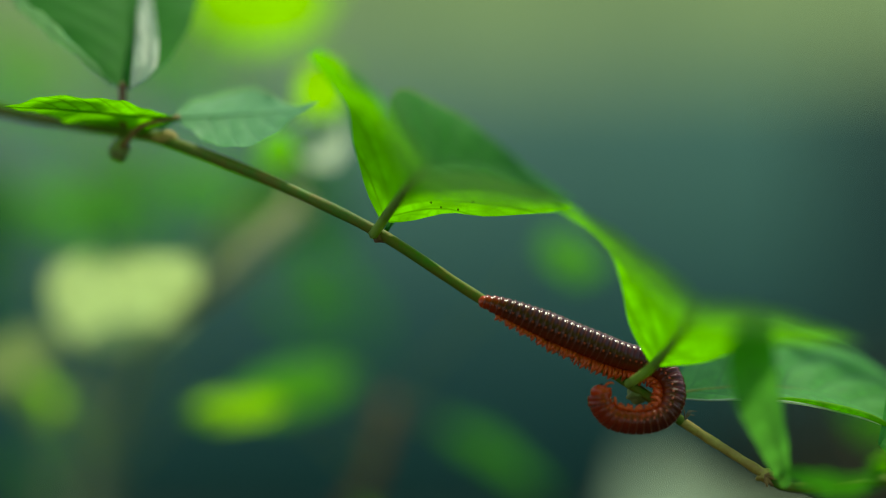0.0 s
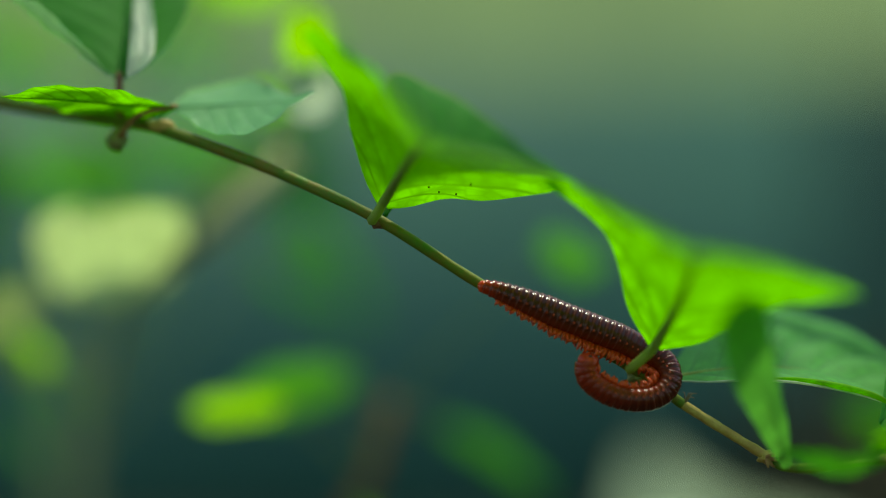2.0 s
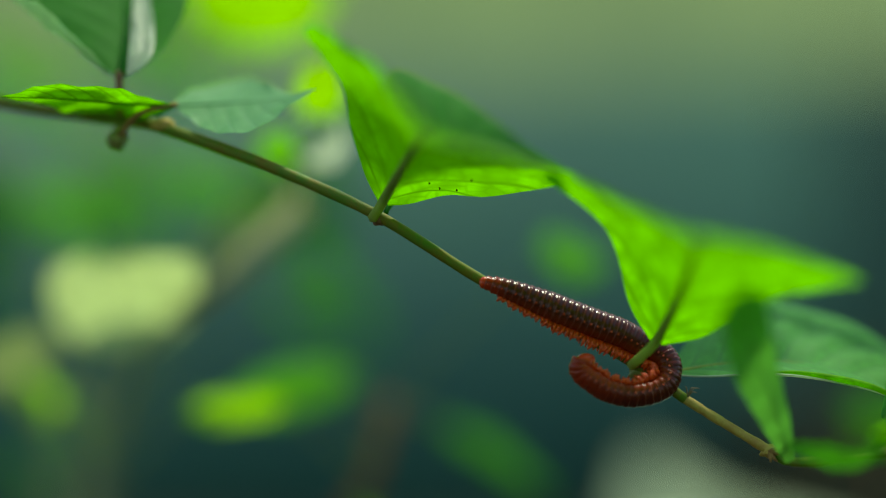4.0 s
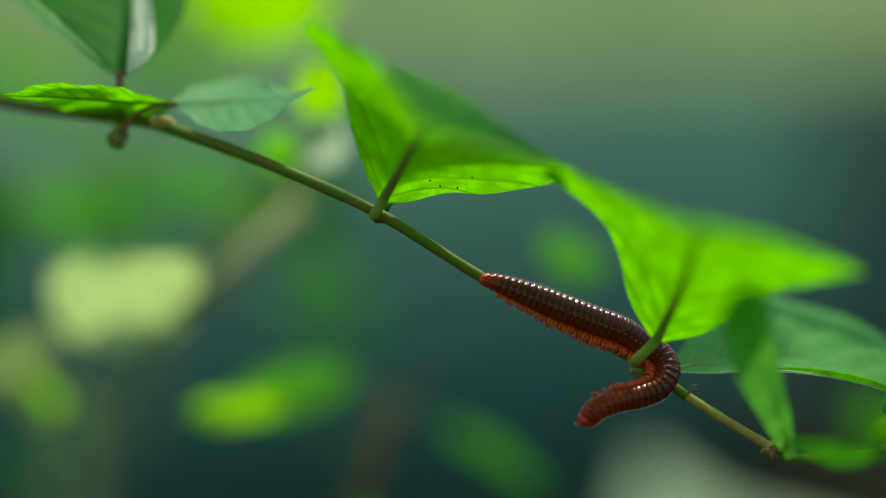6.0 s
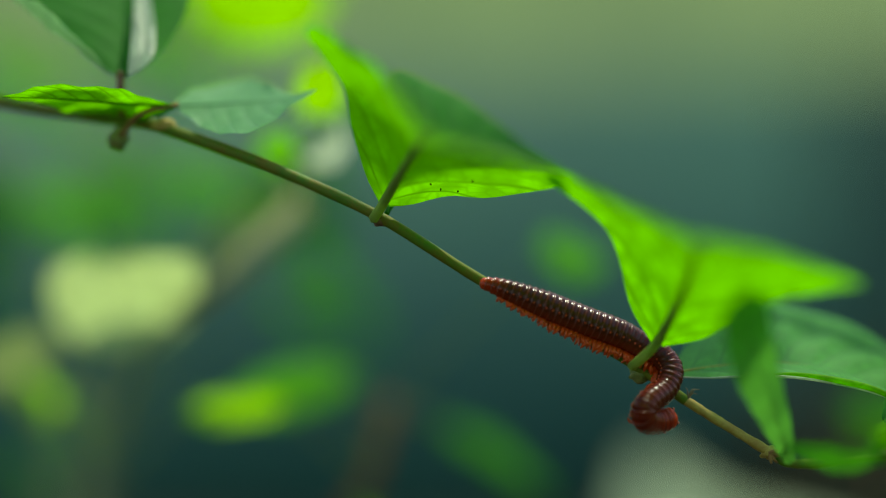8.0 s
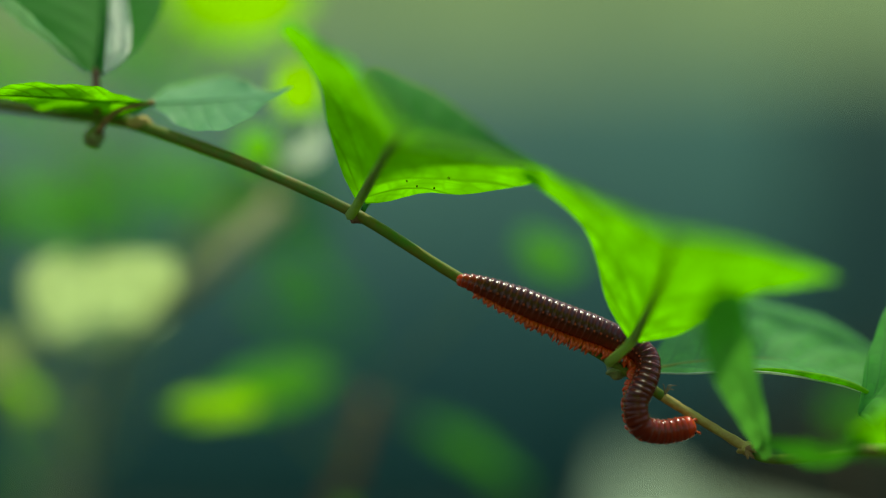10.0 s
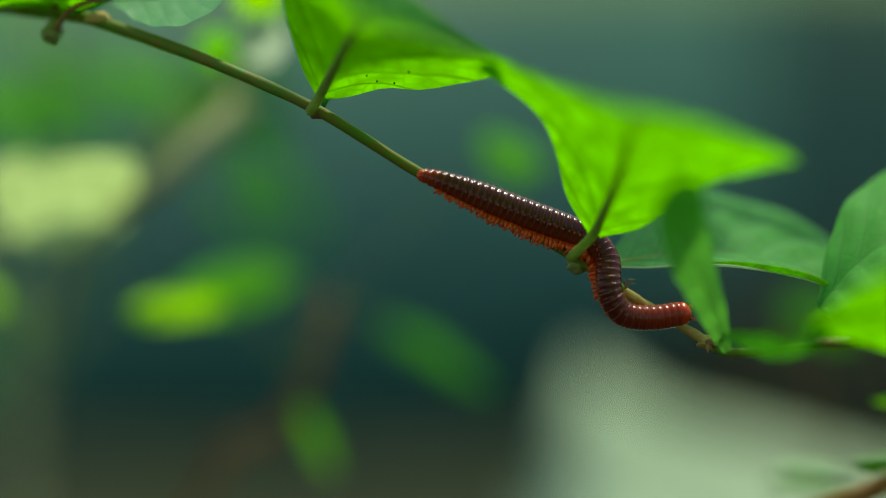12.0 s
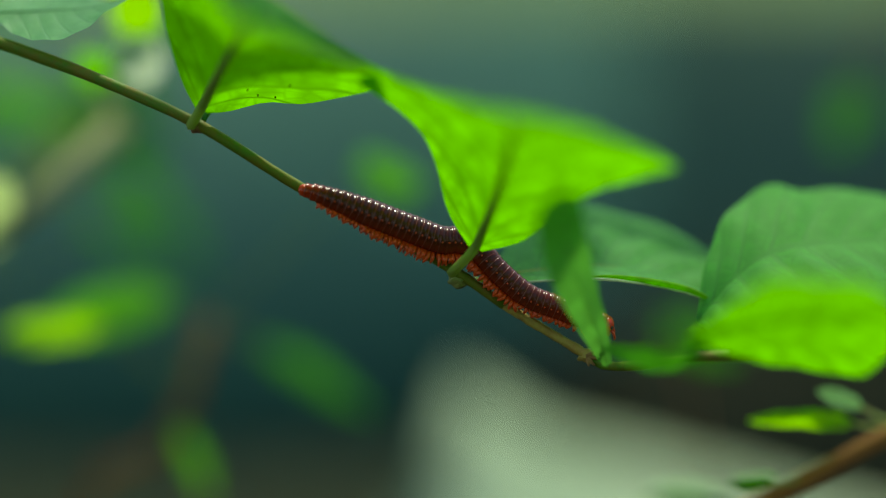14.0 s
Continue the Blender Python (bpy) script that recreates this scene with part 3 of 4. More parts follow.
    # leaves past the bend
    add("round", hung_leaf(vine, SILK,
                           [(77.3, -29.9, 0), (85.6, -20.9, 2), (93.6, -16.9, 4), (106.6, -15.9, 8), (126.6, -15.9, 12)],
                           [(77.2, -29.4, 0), (79.0, -18.9, 6), (84.1, -9.4, 16), (91.4, -4.8, 24), (97.6, -6.7, 26), (106.6, -6.4, 28), (119.6, -9.9, 24), (126.6, -15.9, 12)],
                           [(77.6, -30.4, 0), (83.6, -34.9, -18), (93.6, -35.9, -24), (106.6, -33.9, -20), (119.6, -25.9, -4), (126.6, -15.9, 12)],
                           None, 0.15, SILK, "broad light green leaf", camber=0.05, wave=0.5, seed=10))
    add("front", hung_leaf(vine, YOUNG,
                           [(75.6, -33.4, -40), (85.6, -31.4, -50), (95.6, -30.4, -56), (107.6, -29.9, -58), (117.6, -31.9, -58)],
                           [(75.6, -32.9, -40), (83.1, -28.4, -60), (91.6, -23.7, -78), (100.6, -25.1, -84), (109.6, -25.9, -76), (117.6, -31.9, -58)],
                           [(75.8, -33.9, -40), (85.6, -36.7, -36), (95.6, -39.1, -34), (107.6, -40.4, -40), (117.6, -31.9, -58)],
                           None, 0.4, YOUNG, "bright sunlit leaf seen from below", camber=0.08, seed=11))
    return vine


vine = build_vine()


# ---- millipede ----
RINGS = 47
BODY = 2.5      # radius in mm
REAR = [(5.5, -5.6, -2.6), (8.6, -6.4, -2.8), (12.5, -7.8, -3.0), (16.4, -9.4, -2.8), (21.4, -11.4, -2.4), (26.4, -13.3, -1.8), (31.0, -15.0, -1.2)]


def ring_mesh():
    """One hard ring of the body: +y to the head, +z to the back. Radius 1 mm times BODY."""
    bm = bmesh.new()
    prof = [(-0.84, 0.95), (-0.82, 0.985), (-0.72, 1.003), (-0.55, 1.0), (-0.15, 0.995), (-0.05, 0.965), (0.02, 0.965), (0.12, 0.985), (0.55, 0.975), (1.0, 0.94)]
    sides = 28
    loops = []
    for y, r in prof:
        loop = []
        for j in range(sides):
            w = 2 * math.pi * j / sides
            flat = 1.0 - 0.16 * max(0.0, -math.cos(w)) ** 3
            loop.append(bm.verts.new((r * math.sin(w) * BODY * MM, y * MM, r * flat * math.cos(w) * BODY * MM)))
        loops.append(loop)
    for i in range(len(prof) - 1):
        for j in range(sides):
            f = bm.faces.new((loops[i][j], loops[i][(j + 1) % sides], loops[i + 1][(j + 1) % sides], loops[i + 1][j]))
            f.material_index = 1 if i < 2 else 0
    bm.faces.new(loops[0])
    bm.faces.new(loops[-1])
    # scent pores on the flanks, enlarged as orange dots for the row of glints
    for s in (-1, 1):
        bmesh.ops.create_icosphere(bm, subdivisions=1, radius=0.2 * MM,
                                   matrix=Matrix.Translation((s * 0.98 * BODY * MM, -0.35 * MM, 0.05 * BODY * MM)))
    for f in bm.faces:
        if len(f.verts) == 3:
            f.material_index = 2
    bmesh.ops.recalc_face_normals(bm, faces=bm.faces)
    return bm


def leg_mesh(side, sweep):
    """A jointed leg: thick at the root, bent down and in, ending in a claw."""
    s, k = side, 0.93 + 0.07 * math.sin(5 * sweep)
    pts = [(s * 0.7 * MM, 0, -1.9 * MM), (s * 1.5 * MM, sweep * 0.2 * MM, -2.3 * MM), (s * 1.75 * MM, sweep * 0.5 * MM, -2.9 * k * MM),
           (s * 1.45 * MM, sweep * 0.8 * MM, -3.4 * k * MM), (s * 1.1 * MM, sweep * 0.75 * MM, -3.65 * k * MM)]
    return tube(pts, [0.46e-3, 0.44e-3, 0.37e-3, 0.26e-3, 0.1e-3], 11, 6)


def head_mesh():
    bm = lump((0, 0.1 * MM, -0.1 * MM), (2.0 * MM, 1.5 * MM, 1.95 * MM), 1, 0.03)
    lump((0, 0.7 * MM, -1.0 * MM), (1.3 * MM, 0.8 * MM, 0.9 * MM), 2, 0.03, bm, 2)
    return bm


def build_millipede():
    root = thing("millipede", "glossy dark red millipede gripping the vine stem", "millipede", VINE_HOME)
    bm = ring_mesh()
    rings = []
    legs = {}
    for i in range(RINGS):
        if i == 0:
            ring = part("ring", bm, (SHELL, RIM, LEG), root)
            shared = ring.data
        else:
            ring = new("ring", shared)
            ring.parent = root
        f = i / (RINGS - 1)
        tail = min(1.0, 0.50 + 0.50 * (i / 9.0) ** 0.7)
        fore = 1.12 - 0.19 * min(1.0, max(0.0, (f - 0.42) / 0.2)) - 0.05 * max(0.0, (f - 0.62) / 0.38)
        k = tail * fore
        ring.scale = (k, 1.0, k)
        red = max(max(0.0, 1 - i / 2.5), 0.25 * max(0.0, (f - 0.56) / 0.44) + 0.75 * max(0.0, (f - 0.80) / 0.20))
        ring.color = (0.042 + 0.42 * red, 0.009 + 0.024 * red, 0.006 + 0.002 * red, 1)
        rings.append(ring)
        if 2 <= i < RINGS - 2:
            for off in ((-0.35, 0.3) if i < RINGS - 4 else (0.0,)):
                for side in (-1, 1):
                    kind = (side, (i * 3 + (off > 0) * 2) % 7)
                    if kind not in legs:
                        one = part("leg", leg_mesh(side, kind[1] * 0.4 - 1.2), LEG, ring)
                        legs[kind] = one.data
                    else:
                        one = new("leg", legs[kind])
                        one.parent = ring
                    one.location = (0, off * MM, 0)
                    one.scale = (1, 1, 0.88) if i < 10 else (1, 1, 0.98) if i < 15 else (1, 1, 1.12) if i < RINGS - 12 else (0.9, 1, 0.93)
    head = part("head", head_mesh(), HEADRED, root, "smooth red head")
    for side in (-1, 1):
        part("antenna", tube([(side * 0.9 * MM, 1.0 * MM, -0.2 * MM), (side * 1.2 * MM, 1.7 * MM, -0.5 * MM), (side * 1.3 * MM, 2.1 * MM, -1.0 * MM), (side * 1.1 * MM, 2.3 * MM, -1.6 * MM)],
                             [0.24e-3, 0.24e-3, 0.24e-3, 0.14e-3], 14, 7), LEG, head, "short red antenna")
        part("eye", lump((side * 1.3 * MM, 0.95 * MM, 0.4 * MM), (0.4 * MM, 0.35 * MM, 0.4 * MM), 3, 0.05, None, 2), EYEMAT, head)
    cap = part("tail_plate", lump((0, 0.3 * MM, 0), (1.1 * MM, 1.0 * MM, 1.1 * MM), 6, 0.05), HEADRED, root)
    return root, rings, head, cap


millipede, rings, head, tail_plate = build_millipede()


# ---- plants and twigs behind ----
def bush(name, label, wood, leaves, category="shrub", bark=None, home=None):
    """A twiggy plant: wood is a list of (points, radius), leaves a list of (material, base, along, upper normal, length, width)."""
    b = thing(name, label, category, home or VINE_HOME)
    nodes = []
    for pts, rad in wood:
        part("twig", tube(pts, [rad * MM, rad * MM * 0.8, rad * MM * 0.6], 24, 8, None, 0.08, 3), bark or TWIG, b)
        nodes += [Vector(p) for p in spline(pts, 30)[0]]
    for k, (mat, base, along, normal, length, width) in enumerate(leaves):
        side = Vector(along).cross(Vector(normal))
        near = min(nodes, key=lambda p: (p - base).length)
        leaf(b, mat, base, along, side, length, width, near, 0.35, seed=20 + k, droop=0.3, cup=0.2, wave=min(0.5, 0.03 * width), wedge=0.6)
    return b


swaying = []


def build_background():
    lit = (0.1, 0.6, 0.8)        # the upper face to the sun, the glowing underside to the camera
    hung = (0.0, -1.0, 0.33)     # blades that hang edge on to the sun
    shrub = bush("shrub", "blurred shrub with pale sunlit leaves behind the vine", [
        ([at(-25, 7.0, 140), at(-31, 2.0, 132), at(-39, -5.5, 125), at(-46, -11, 130)], 3.7),
        ([at(-46, -11, 130), at(-56, -24, 170), at(-62, -70, 350), Vector((-0.12, 0.42, -0.47))], 1.2),
        ([Vector((-0.13, 0.47, -0.47)), at(-60, -130, 480), at(-66, -40, 500), at(-60, 10, 500), at(-44, 46, 400)], 3.0),
    ], [
        (MATURE, at(-62.5, 4.6, 112), (6, -2, -1), lit, 7, 5),
        (OLIVE, at(-41.5, -5, 200), (7, -3, 10), lit, 26, 15),
        (OLIVE, at(-69, -17, 150), (-12, -4, -3), lit, 28, 24),
        (LIME, at(-77, -23.5, 190), (12, -6, -1), lit, 18, 22),
        (OLIVE, at(-79, -19, 200), (12, -6, -9), lit, 26, 22),
        (FRESH, at(-72, -26, 300), (8, -8, -4), lit, 30, 30),
        (FRESH, at(-64, 14, 640), (14, -6, -2), lit, 60, 60),
        (FRESH, at(-62, 38, 700), (14, -6, -2), lit, 90, 60),
        (FRESH, at(-84, 32, 560), (14, -6, -2), lit, 60, 50),
        (LIME, at(-46, 46, 190), (22, -6, -1), lit, 42, 40),
        (LIME, at(-42, 49, 230), (22, -6, -2), lit, 40, 30),
        (FRESH, at(-48, 14, 300), (14, -6, -3), lit, 34, 24),
        (MATURE, at(-98, 10, 380), (12, 1, -2), hung, 50, 40),
        (MATURE, at(-36, 12, 330), (14, 1, -4), hung, 40, 26),
        (MATURE, at(-95, -4, 420), (10, 1, -3), hung, 40, 30),
        (MATURE, at(-20, -6, 560), (10, -6, -12), lit, 36, 28),
        (MATURE, at(-66, 12, 420), (14, -6, -4), lit, 50, 34),
        (YOUNG, at(-21, 31, 280), (3, -6, -10), lit, 34, 30),
        (FRESH, at(-88, 40, 260), (4, -8, -10), lit, 44, 30),
        (FRESH, at(-76, 9, 300), (14, -6, -3), lit, 42, 26),
        (MATURE, at(-26, 0, 330), (12, -6, -6), lit, 30, 22),
        (MATURE, at(-30, -8, 400), (12, -6, -5), lit, 28, 18),
        (FRESH, at(-76, -34, 330), (8, -7, -8), lit, 34, 26),
    ], bark=BARK)
    sapling = bush("sapling", "blurred brown sapling with green leaves behind the vine", [
        ([Vector((-0.10, 0.20, -0.47)), at(-60, -140, 240), at(-30, -57, 200), at(-20, -51, 190), at(-12, -39, 180), at(-9.2, -27, 181)], 3.0),
    ], [
        (MATURE, at(0, -31, 220), (20, -8, -9), lit, 38, 15),
        (FRESH, at(17.5, -0.5, 160), (14, -6, -1), lit, 17, 19),
        (YOUNG, at(-14.5, -46, 185), (6, -3, -10), lit, 20, 8),
    ], bark=SAPLING_BARK)
    bush("seedling", "blurred dark green seedling behind the vine", [
        ([Vector((0.10, 0.26, -0.47)), at(70, -120, 240), at(78, -60, 225), at(76, -36, 220), at(71, -28, 220)], 0.9),
    ], [
        (MATURE, at(71, -28, 220), (16, -6, -4), lit, 24, 18),
    ], "seedling", bark=SAPLING_BARK)
    bush("branch", "blurred brown branch with bright green leaves", [
        ([Vector((0.05, -0.04, -0.47)), Vector((0.045, -0.04, -0.2)), at(70, -70, -40), at(84.6, -62.6, -40), at(110.4, -49.4, -40), at(150, -29, -40)], 2.6),
    ], [
        (LIME, at(106.5, -46.0, -37), (-18, 0, 2.6), lit, 18, 6),
        (SHEEN, at(108, -43.0, -36), (-8, 2, 4), lit, 8, 5),
        (YOUNG, at(92.0, -56.4, -42), (-8, -2, 1.5), lit, 8, 5),
        (SHEEN, at(69, -58.8, -75), (16, -2, 1), lit, 13, 6),
    ], "branch", bark=ORANGE_BARK)
    # sunlit leaves close behind the vine, their undersides to the camera
    hung_leaf(shrub, PALE,
              [(-58.1, -2.3, 110), (-58.1, -9.9, 130), (-58.4, -17.7, 150)],
              [(-58.3, -2.1, 110), (-64.2, -1.1, 102), (-69.8, -4.7, 112), (-68.6, -11.9, 130), (-64.4, -16.7, 146), (-58.4, -17.7, 150)],
              [(-57.9, -2.1, 110), (-51.4, -1.1, 102), (-44.2, -1.7, 108), (-43.6, -8.4, 126), (-46.6, -14.1, 140), (-51.6, -17.1, 148), (-58.4, -17.7, 150)],
              (-46, -11, 130), 0.12, PALE, camber=0.02, seed=31)
    hung_leaf(shrub, GLOSS_PALE,
              [(-26.2, 18.9, 90), (-21.2, 19.1, 88), (-16.6, 18.9, 90)],
              [(-26.2, 19.1, 90), (-23.9, 22.5, 80), (-18.8, 22.5, 80), (-16.6, 18.9, 90)],
              [(-26.2, 18.7, 90), (-23.9, 15.1, 100), (-18.8, 15.1, 100), (-16.6, 18.9, 90)],
              (-25, 7, 140), 0.4, camber=0.02, seed=32)
    hung_leaf(shrub, LIME,
              [(-20.4, 33.6, 80), (-21.9, 28.1, 90), (-22.4, 22.6, 100)],
              [(-20.6, 33.6, 80), (-25.4, 31.1, 86), (-25.6, 25.1, 98), (-22.4, 22.6, 100)],
              [(-20.0, 33.6, 80), (-18.0, 31.1, 80), (-17.8, 25.1, 90), (-22.4, 22.6, 100)],
              (-25, 7, 140), 0.4, camber=0.02, seed=33)
    hung_leaf(shrub, YOUNG,
              [(-24.9, 17.9, 120), (-28.9, 17.9, 118), (-32.9, 17.7, 120)],
              [(-24.9, 18.1, 120), (-27.4, 20.5, 108), (-31.2, 20.3, 108), (-32.9, 17.7, 120)],
              [(-24.9, 17.5, 120), (-27.4, 15.3, 132), (-31.2, 15.1, 132), (-32.9, 17.7, 120)],
              (-25, 7, 140), 0.3, YOUNG, camber=0.02, seed=36)
    hung_leaf(sapling, LIME,
              [(-27.9, -27.3, 140), (-36.4, -28.1, 140), (-45.9, -28.9, 140)],
              [(-27.9, -27.1, 140), (-32.4, -25.7, 130), (-41.4, -26.3, 130), (-45.9, -28.9, 140)],
              [(-27.9, -27.5, 140), (-32.4, -30.1, 150), (-41.4, -30.7, 150), (-45.9, -28.9, 140)],
              (-13, -41, 182), 0.3, camber=0.02, seed=34)
    hung_leaf(sapling, FRESH,
              [(-15.4, -22.3, 190), (-25.4, -23.9, 180), (-38.4, -26.7, 170)],
              [(-15.4, -22.1, 190), (-21.4, -19.9, 170), (-31.4, -21.4, 160), (-38.4, -26.5, 170)],
              [(-15.4, -22.7, 190), (-21.4, -27.1, 205), (-31.4, -29.7, 190), (-38.4, -26.9, 170)],
              (-12, -39, 180), 0.3, camber=0.02, seed=35)
    swaying.append(shrub)
    # branches added overhead, between the vine and the sun; aimed leaves shade single parts
    side = SUN_WAY.cross(Vector((0, 1, 0))).normalized()
    over = SUN_WAY.cross(side)

    def shade(far, across, high, behind, length, width, turn):
        way = side * math.cos(turn) + over * math.sin(turn)
        return (MATURE, at(across, high, behind) + SUN_WAY * far - way * length * 0.5 * MM, way, SUN_WAY, length, width)

    bush("low_shade_branch", "branch added just over the vine to shade it", [
        ([Vector((-1.46, -2.3, 0.45)), Vector((-0.8, -0.9, 0.5)), Vector((-0.25, 0.16, 0.34)), Vector((-0.02, 0.15, 0.35)), Vector((0.12, 0.14, 0.33)), Vector((0.3, 0.13, 0.32))], 3.0),
        ([Vector((0.3, 0.13, 0.32)), Vector((0.27, 0.2, 0.17)), at(110, 24, 250), at(108, 16, 250)], 1.2),
    ], [
        shade(0.3, -75, 40, 64, 60, 22, 1.5),
        (FRESH, at(108, 16, 250), (-4, -2, -8), hung, 22, 13),
        shade(0.3, -66, 26.5, 6, 14, 10, 0.2),
    ], "branch")
    bush("high_shade_branch", "unseen branch added above the vine to shade it", [
        ([Vector((-1.45, -2.2, 0.9)), Vector((-1.0, -0.8, 1.05)), Vector((-0.4, 0.36, 0.95)), Vector((0.1, 0.35, 0.98)), Vector((0.5, 0.34, 0.94))], 6.0),
    ], [
        shade(0.95, 0, 19, -18, 44, 22, 2.8),
        shade(0.95, -20, 14, -8, 24, 16, 1.2),
        shade(0.95, 50, -16, 14, 28, 22, 3.0),
    ], "branch")


def build_tree():
    """An unseen tree behind the camera, added so its crown dims and greens the sky light."""
    tree = thing("tree", "unseen tree added so its crown dims the sky light", "tree", Matrix.Translation((-1.5, -2.4, 0)))
    part("trunk", tube([(0, 0, -0.1), (0.05, 0.1, 0.8), (0.2, 0.3, 1.7), (0.7, 0.9, 2.5)], [0.16, 0.13, 0.11, 0.05], 24, 12, None, 0.05, 8), TWIG, tree)
    for k, end in enumerate(((2.4, 1.2, 2.9), (1.2, 3.2, 2.8), (-1.2, 1.4, 2.8), (0.6, -1.0, 2.8))):
        part("limb", tube([(0.2, 0.3, 1.7), (0.3 * end[0] + 0.2, 0.3 * end[1] + 0.2, 2.2), end], [0.07, 0.05, 0.02], 16, 8, None, 0.05, k), TWIG, tree)
    rng = random.Random(5)
    home = Vector((-1.5, -2.4, 0))
    verts, faces = [], []
    while len(faces) < 2400:
        x, y = rng.uniform(-1.9, 1.9), rng.uniform(-2.4, 1.1)
        if noise.noise(Vector((x * 1.3, y * 1.3, 4.0))) < -0.12:
            continue
        p = Vector((x, y, rng.uniform(2.0, 3.0)))
        # the gap through which the sun reaches the plants
        k = (p.z - 0.45) / SUN_WAY.z
        foot = p - SUN_WAY * k
        if -0.45 < foot.x < 0.9 and -0.1 < foot.y < 2.6:
            continue
        spin = Euler((rng.uniform(-0.7, 0.7), rng.uniform(-0.7, 0.7), rng.uniform(0, 6.28))).to_matrix()
        size = rng.uniform(0.05, 0.085)
        b = len(verts)
        for q in ((0, 0, 0), (0.32, 0.45, 0.05), (0, 1.0, -0.1), (-0.32, 0.45, 0.05)):
            verts.append(p - home + spin @ (Vector(q) * size))
        faces.append((b, b + 1, b + 2, b + 3))
    me = bpy.data.meshes.new("crown")
    me.from_pydata(verts, [], faces)
    me.uv_layers.new(name="UVMap")
    me.materials.append(FRESH)
    crown = new("crown", me)
    crown.parent = tree
    crown["kind"] = "stuff"


build_tree()
build_background()


# ---- what moves ----
# sway of the vine: seconds, millimetres to the right and down, degrees clockwise
SWAY = [(0, 0.33, 3.24, 1.0), (0.1, 0.6, -0.1, 0.1), (0.3, 0.6, -0.3, -0.1), (0.5, 1.06, -1.8, -0.77), (1, 0.37, -2.03, -0.79), (1.5, 0.3, -0.33, -0.07), (2, 0.1, 0.64, 0.34),
        (2.5, 0.04, -1.82, -0.8), (3, 0.36, -0.62, -0.4), (3.7, 0.3, 0.4, 0.1), (4.4, 0.3, -0.6, -0.3), (5.5, 0.14, 0.63, 0.23), (6, 0.43, -0.43, -0.21),
        (6.5, 0.17, 0.77, 0.29), (7, 0, 0, 0), (7.5, 0.36, 0.47, 0.18), (8, 0.46, 0.17, 0.06), (8.5, 0.5, -0.34, -0.16),
        (9.6, 0.2, 0.1, -0.1), (11, 0, -0.8, -0.36), (11.5, 0, -1.2, -0.5), (12, 0, -1.0, -0.33), (12.5, 0, -1.0, -0.15),
        (13, 0, -1.5, -0.31), (13.5, 0.2, -2.0, -0.36), (14, 0.4, -2.2, -0.3)]

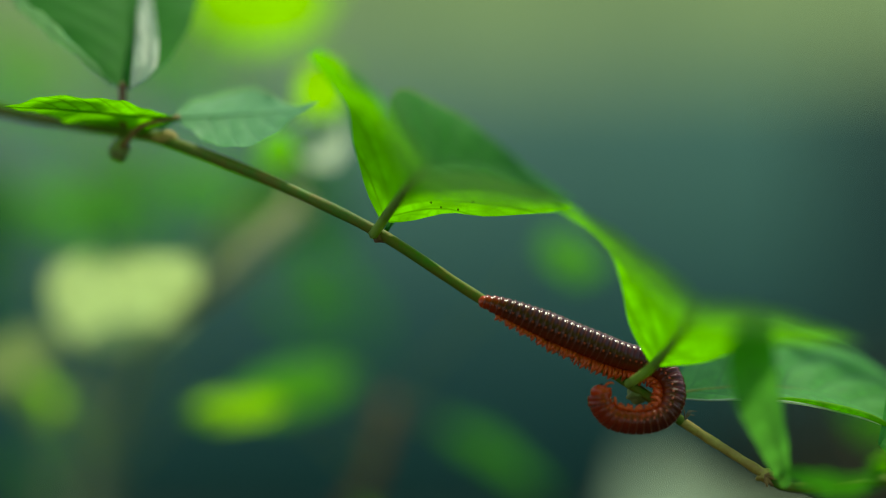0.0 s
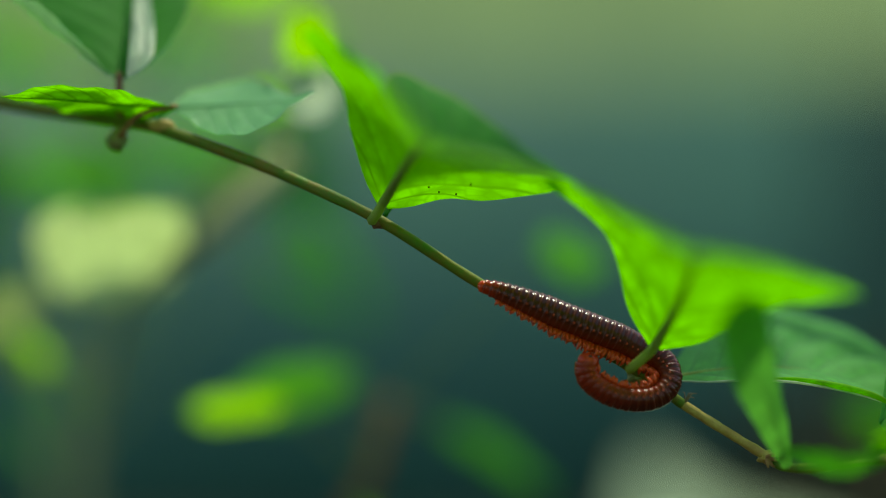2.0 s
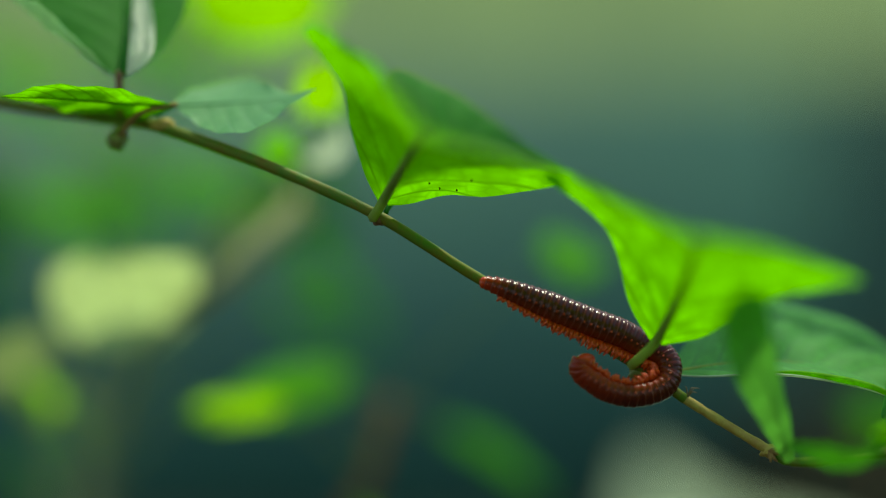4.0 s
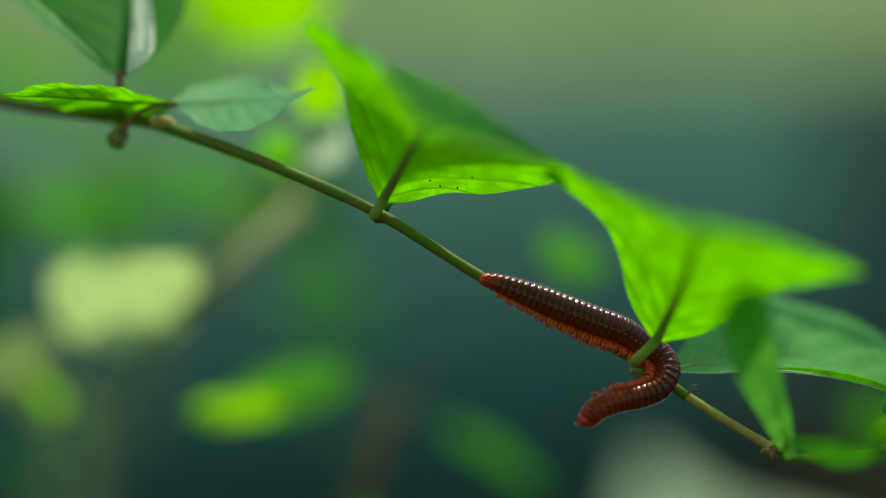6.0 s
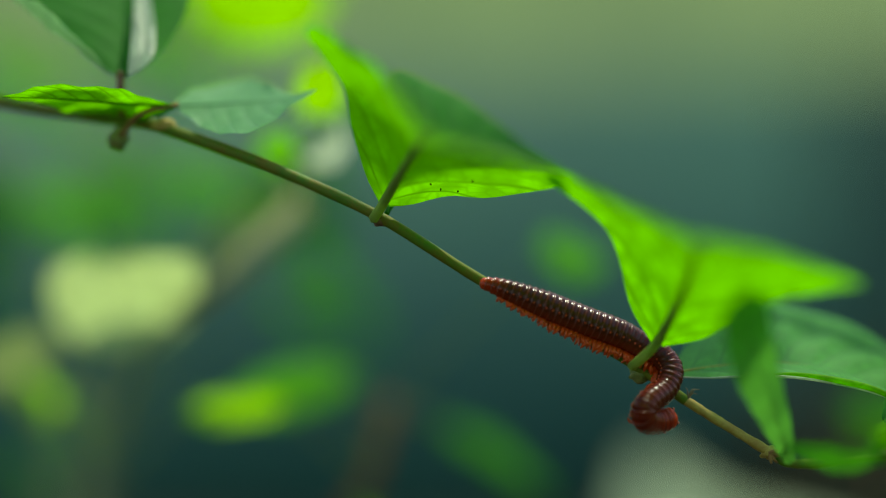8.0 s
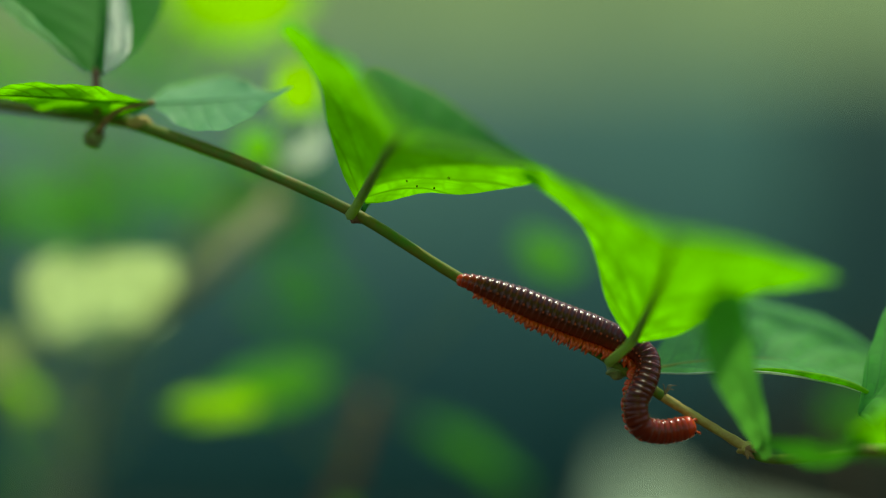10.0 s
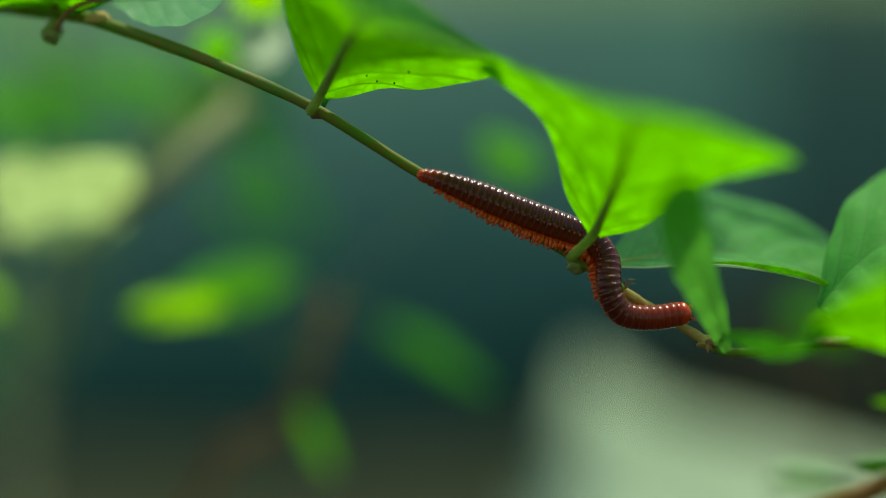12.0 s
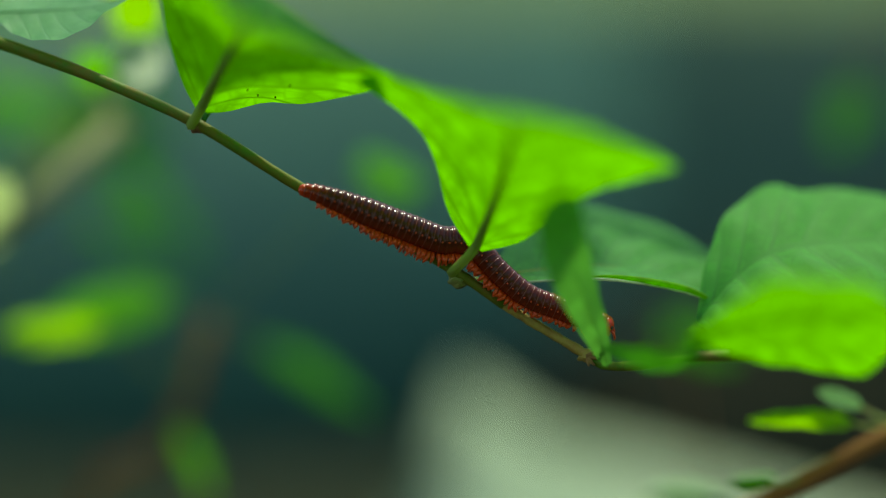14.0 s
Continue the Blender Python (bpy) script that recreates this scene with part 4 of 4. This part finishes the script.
# where the front half of the body lies: seconds, how far the belly turns to the stem behind, and the middle line in mm
BENDS = [
    (0, 0.3, [(34.6, -15.9, -.5), (37.6, -16.8, -.5), (39.9, -18.8, -1.5), (40.5, -22.0, -3), (38.7, -25.3, -4), (34.7, -26.5, -4), (30.2, -25.9, -4), (28.0, -23.8, -4), (27.5, -22.2, -4), (28.2, -20.9, -3)]),
    (0.5, 0.3, [(34.8, -16.6, -.5), (37.8, -17.9, -.5), (40.1, -20.2, -1.5), (39.4, -23.2, -3), (36.2, -25.0, -4), (32.2, -25.3, -4), (28.7, -24.1, -4), (27.0, -22.4, -4), (26.7, -20.9, -4), (27.6, -19.7, -3)]),
    (1.5, 0.3, [(34.5, -16.7, -.5), (37.8, -18.1, -.5), (40.1, -20.6, -1.5), (39.1, -24.0, -3), (34.8, -25.5, -4), (29.8, -24.5, -4), (26.3, -22.3, -4), (25.1, -20.2, -4), (25.2, -18.3, -4)]),
    (3, 0.3, [(34.3, -16.7, -.5), (37.6, -18.1, -.5), (39.6, -20.8, -1.5), (38.3, -24.1, -3), (33.6, -25.6, -4), (28.6, -24.7, -4), (25.4, -22.5, -4), (24.2, -20.7, -4), (24.7, -18.9, -4), (26.0, -18.0, -3.6), (27.4, -18.4, -3.2)]),
    (5.5, 0.3, [(34.3, -16.9, -.5), (37.3, -18.5, -.5), (39.3, -21.1, -1.5), (38.1, -24.1, -3), (34.6, -25.5, -4), (30.6, -25.7, -5), (26.6, -25.6, -6), (23.1, -26.4, -6), (20.1, -27.4, -6)]),
    (6, 0.8, [(34.1, -16.9, -.5), (37.1, -18.5, -.5), (39.1, -21.3, -1.5), (37.7, -24.7, -3), (34.1, -26.3, -4), (30.6, -26.9, -5), (27.1, -28.0, -6), (25.2, -29.4, -6), (24.8, -30.9, -5)]),
    (6.5, 1.3, [(34.3, -16.9, -.5), (37.3, -18.1, -.5), (39.5, -20.9, -1.5), (38.4, -23.9, -3), (34.6, -25.8, -5), (31.4, -27.0, -6.5), (29.6, -29.0, -7), (29.7, -30.8, -5.5), (31.2, -31.5, -3)]),
    (7, 1.6, [(34.4, -16.8, -.5), (37.4, -18.3, -.5), (39.6, -21.1, -1.5), (38.4, -24.3, -3.5), (35.1, -26.5, -6.5), (32.0, -28.2, -8), (31.5, -30.0, -6.5), (33.3, -31.0, -3.5), (35.6, -30.5, -1)]),
    (7.5, 1.6, [(34.3, -16.7, -.5), (37.3, -18.1, -.5), (39.6, -20.9, -1.5), (38.3, -24.1, -3.5), (35.1, -25.9, -6.5), (33.0, -27.7, -8), (33.2, -29.4, -6.5), (35.2, -29.9, -3.5), (37.6, -29.2, -1.5)]),
    (8.5, 1.6, [(34.1, -16.7, -.5), (37.3, -18.1, -.5), (39.7, -20.9, -1.5), (38.6, -24.5, -3.5), (35.8, -27.1, -6.5), (35.1, -29.3, -7), (36.7, -30.4, -5.5), (39.4, -30.4, -3.5), (43.2, -29.6, -2.5)]),
    (10.8, 1.2, [(33.9, -16.1, -.8), (37.4, -17.6, -1), (39.7, -20.0, -2), (39.2, -23.8, -3.6), (37.9, -27.8, -4.2), (39.7, -31.6, -4), (43.9, -33.1, -3.5), (48.9, -32.1, -3)]),
    (11.5, 1.3, [(33.7, -16.0, -.8), (37.2, -17.9, -1), (39.4, -20.9, -2), (39.4, -24.7, -3.6), (38.7, -28.4, -4.2), (40.8, -31.6, -4), (45.3, -32.5, -3.5), (50.8, -30.5, -3)]),
    (12, 1.3, [(33.8, -16.0, -.8), (37.3, -17.8, -1), (39.5, -21.0, -2), (39.6, -24.6, -3.6), (40.2, -27.8, -4.2), (42.6, -30.6, -4), (47.6, -31.2, -3.5), (53.9, -30.3, -3)]),
    (12.5, 1.2, [(34.2, -16.0, -.8), (37.5, -17.9, -1), (39.5, -21.1, -2), (39.9, -24.9, -3.6), (42.4, -28.4, -3.8), (46.4, -29.7, -3.6), (50.9, -29.9, -3.2), (56.1, -29.4, -3)]),
    (13, 1.0, [(34.3, -15.8, -.8), (37.5, -17.7, -1), (39.6, -20.7, -2), (41.2, -24.4, -3.4), (44.4, -27.4, -3.4), (48.7, -28.6, -3), (52.7, -29.0, -2.8), (57.2, -29.5, -2.6)]),
    (13.5, 0.45, [(34.3, -15.5, -.8), (37.5, -16.8, -1), (39.9, -19.4, -2), (42.1, -22.8, -2.8), (45.6, -25.7, -2.8), (50.0, -27.3, -2.6), (55.0, -28.3, -2.4), (60.3, -29.4, -2.4)]),
    (14, 0.35, [(34.5, -15.2, -.8), (37.8, -16.8, -1), (41.2, -20.6, -2), (46.4, -24.9, -2.4), (52.4, -27.3, -2.4), (57.3, -29.2, -2.4), (61.5, -30.7, -2.4)]),
]


def body_poses(turn, line):
    """Poses of tail plate, rings and head along the body's middle line."""
    pts, _ = spline([(x, d, z) for x, z, d in REAR + line], RINGS + 4)
    out = []
    for i in range(RINGS + 2):
        p = pts[i + 1]
        t = Vector(pts[min(i + 2, RINGS + 3)] - pts[i]).normalized()
        trend = pts[min(i + 5, RINGS + 3)] - pts[max(i - 3, 0)]
        flat = Vector((trend[0], 0, trend[2]))
        flat = flat.normalized() if flat.length > 0.5 else Vector((1, 0, 0))
        right = Vector((flat.z, 0, -flat.x))          # clockwise of the heading
        f = i / (RINGS + 1)
        w = min(1.0, max(0.0, (f - 0.56) / 0.2))
        b = 0.12 * (1 - w) + turn * w
        belly = right * (1.0 if turn < 0.9 else 1 - w * (turn - 0.75)) + Vector((0, b, 0))
        z = -(belly - t * belly.dot(t)).normalized()
        m = Matrix((t.cross(z), t, z)).transposed().to_4x4()
        m.translation = Vector(p) * MM
        out.append(m)
    return out


def motions():
    sway = [(t, Matrix.Translation((dx * MM, 0, 0.45 - dz * MM)) @ Matrix.Rotation(radians(a), 4, "Y")) for t, dx, dz, a in SWAY]
    walk(vine, sway)
    walk(millipede, sway)
    # leaves nod with the sway: degrees about the cross axis and about the line of sight for each millimetre down
    for key, pitch, roll in (("second", 1.0, 0.3), ("third", 1.8, 0.5), ("behind_second", -0.3, 0.4), ("long", 0.0, 0.3),
                             ("top", 0.3, 0.3), ("side", 0.3, -0.4), ("edge", 0.4, 0.6), ("front", 0.6, 0.5), ("round", 0.3, 0.3)):
        ob, m = LEAVES[key]
        rows = []
        for t, dx, dz, a in SWAY:
            dz = max(-1.6, dz)
            rows.append((t, m @ Matrix.Rotation(radians(roll * dz), 4, "Y") @ Matrix.Rotation(radians(pitch * dz), 4, "X")))
        walk(ob, rows)
    # a gust moves the shrub behind
    for ob in swaying:
        walk(ob, [(t, Matrix.Translation((x * MM, 0, 0.45 + z * MM))) for t, x, z in
                  ((0, 0, 0), (1, -1, 0), (1.5, -4, 10), (2, -3, 11), (2.5, 1, 0), (3, 0, 0), (14, 0, 0))])
    poses = [(t, body_poses(turn, line)) for t, turn, line in BENDS]
    for k, ob in enumerate([tail_plate] + rings + [head]):
        walk(ob, [(t, ms[k]) for t, ms in poses])


motions()
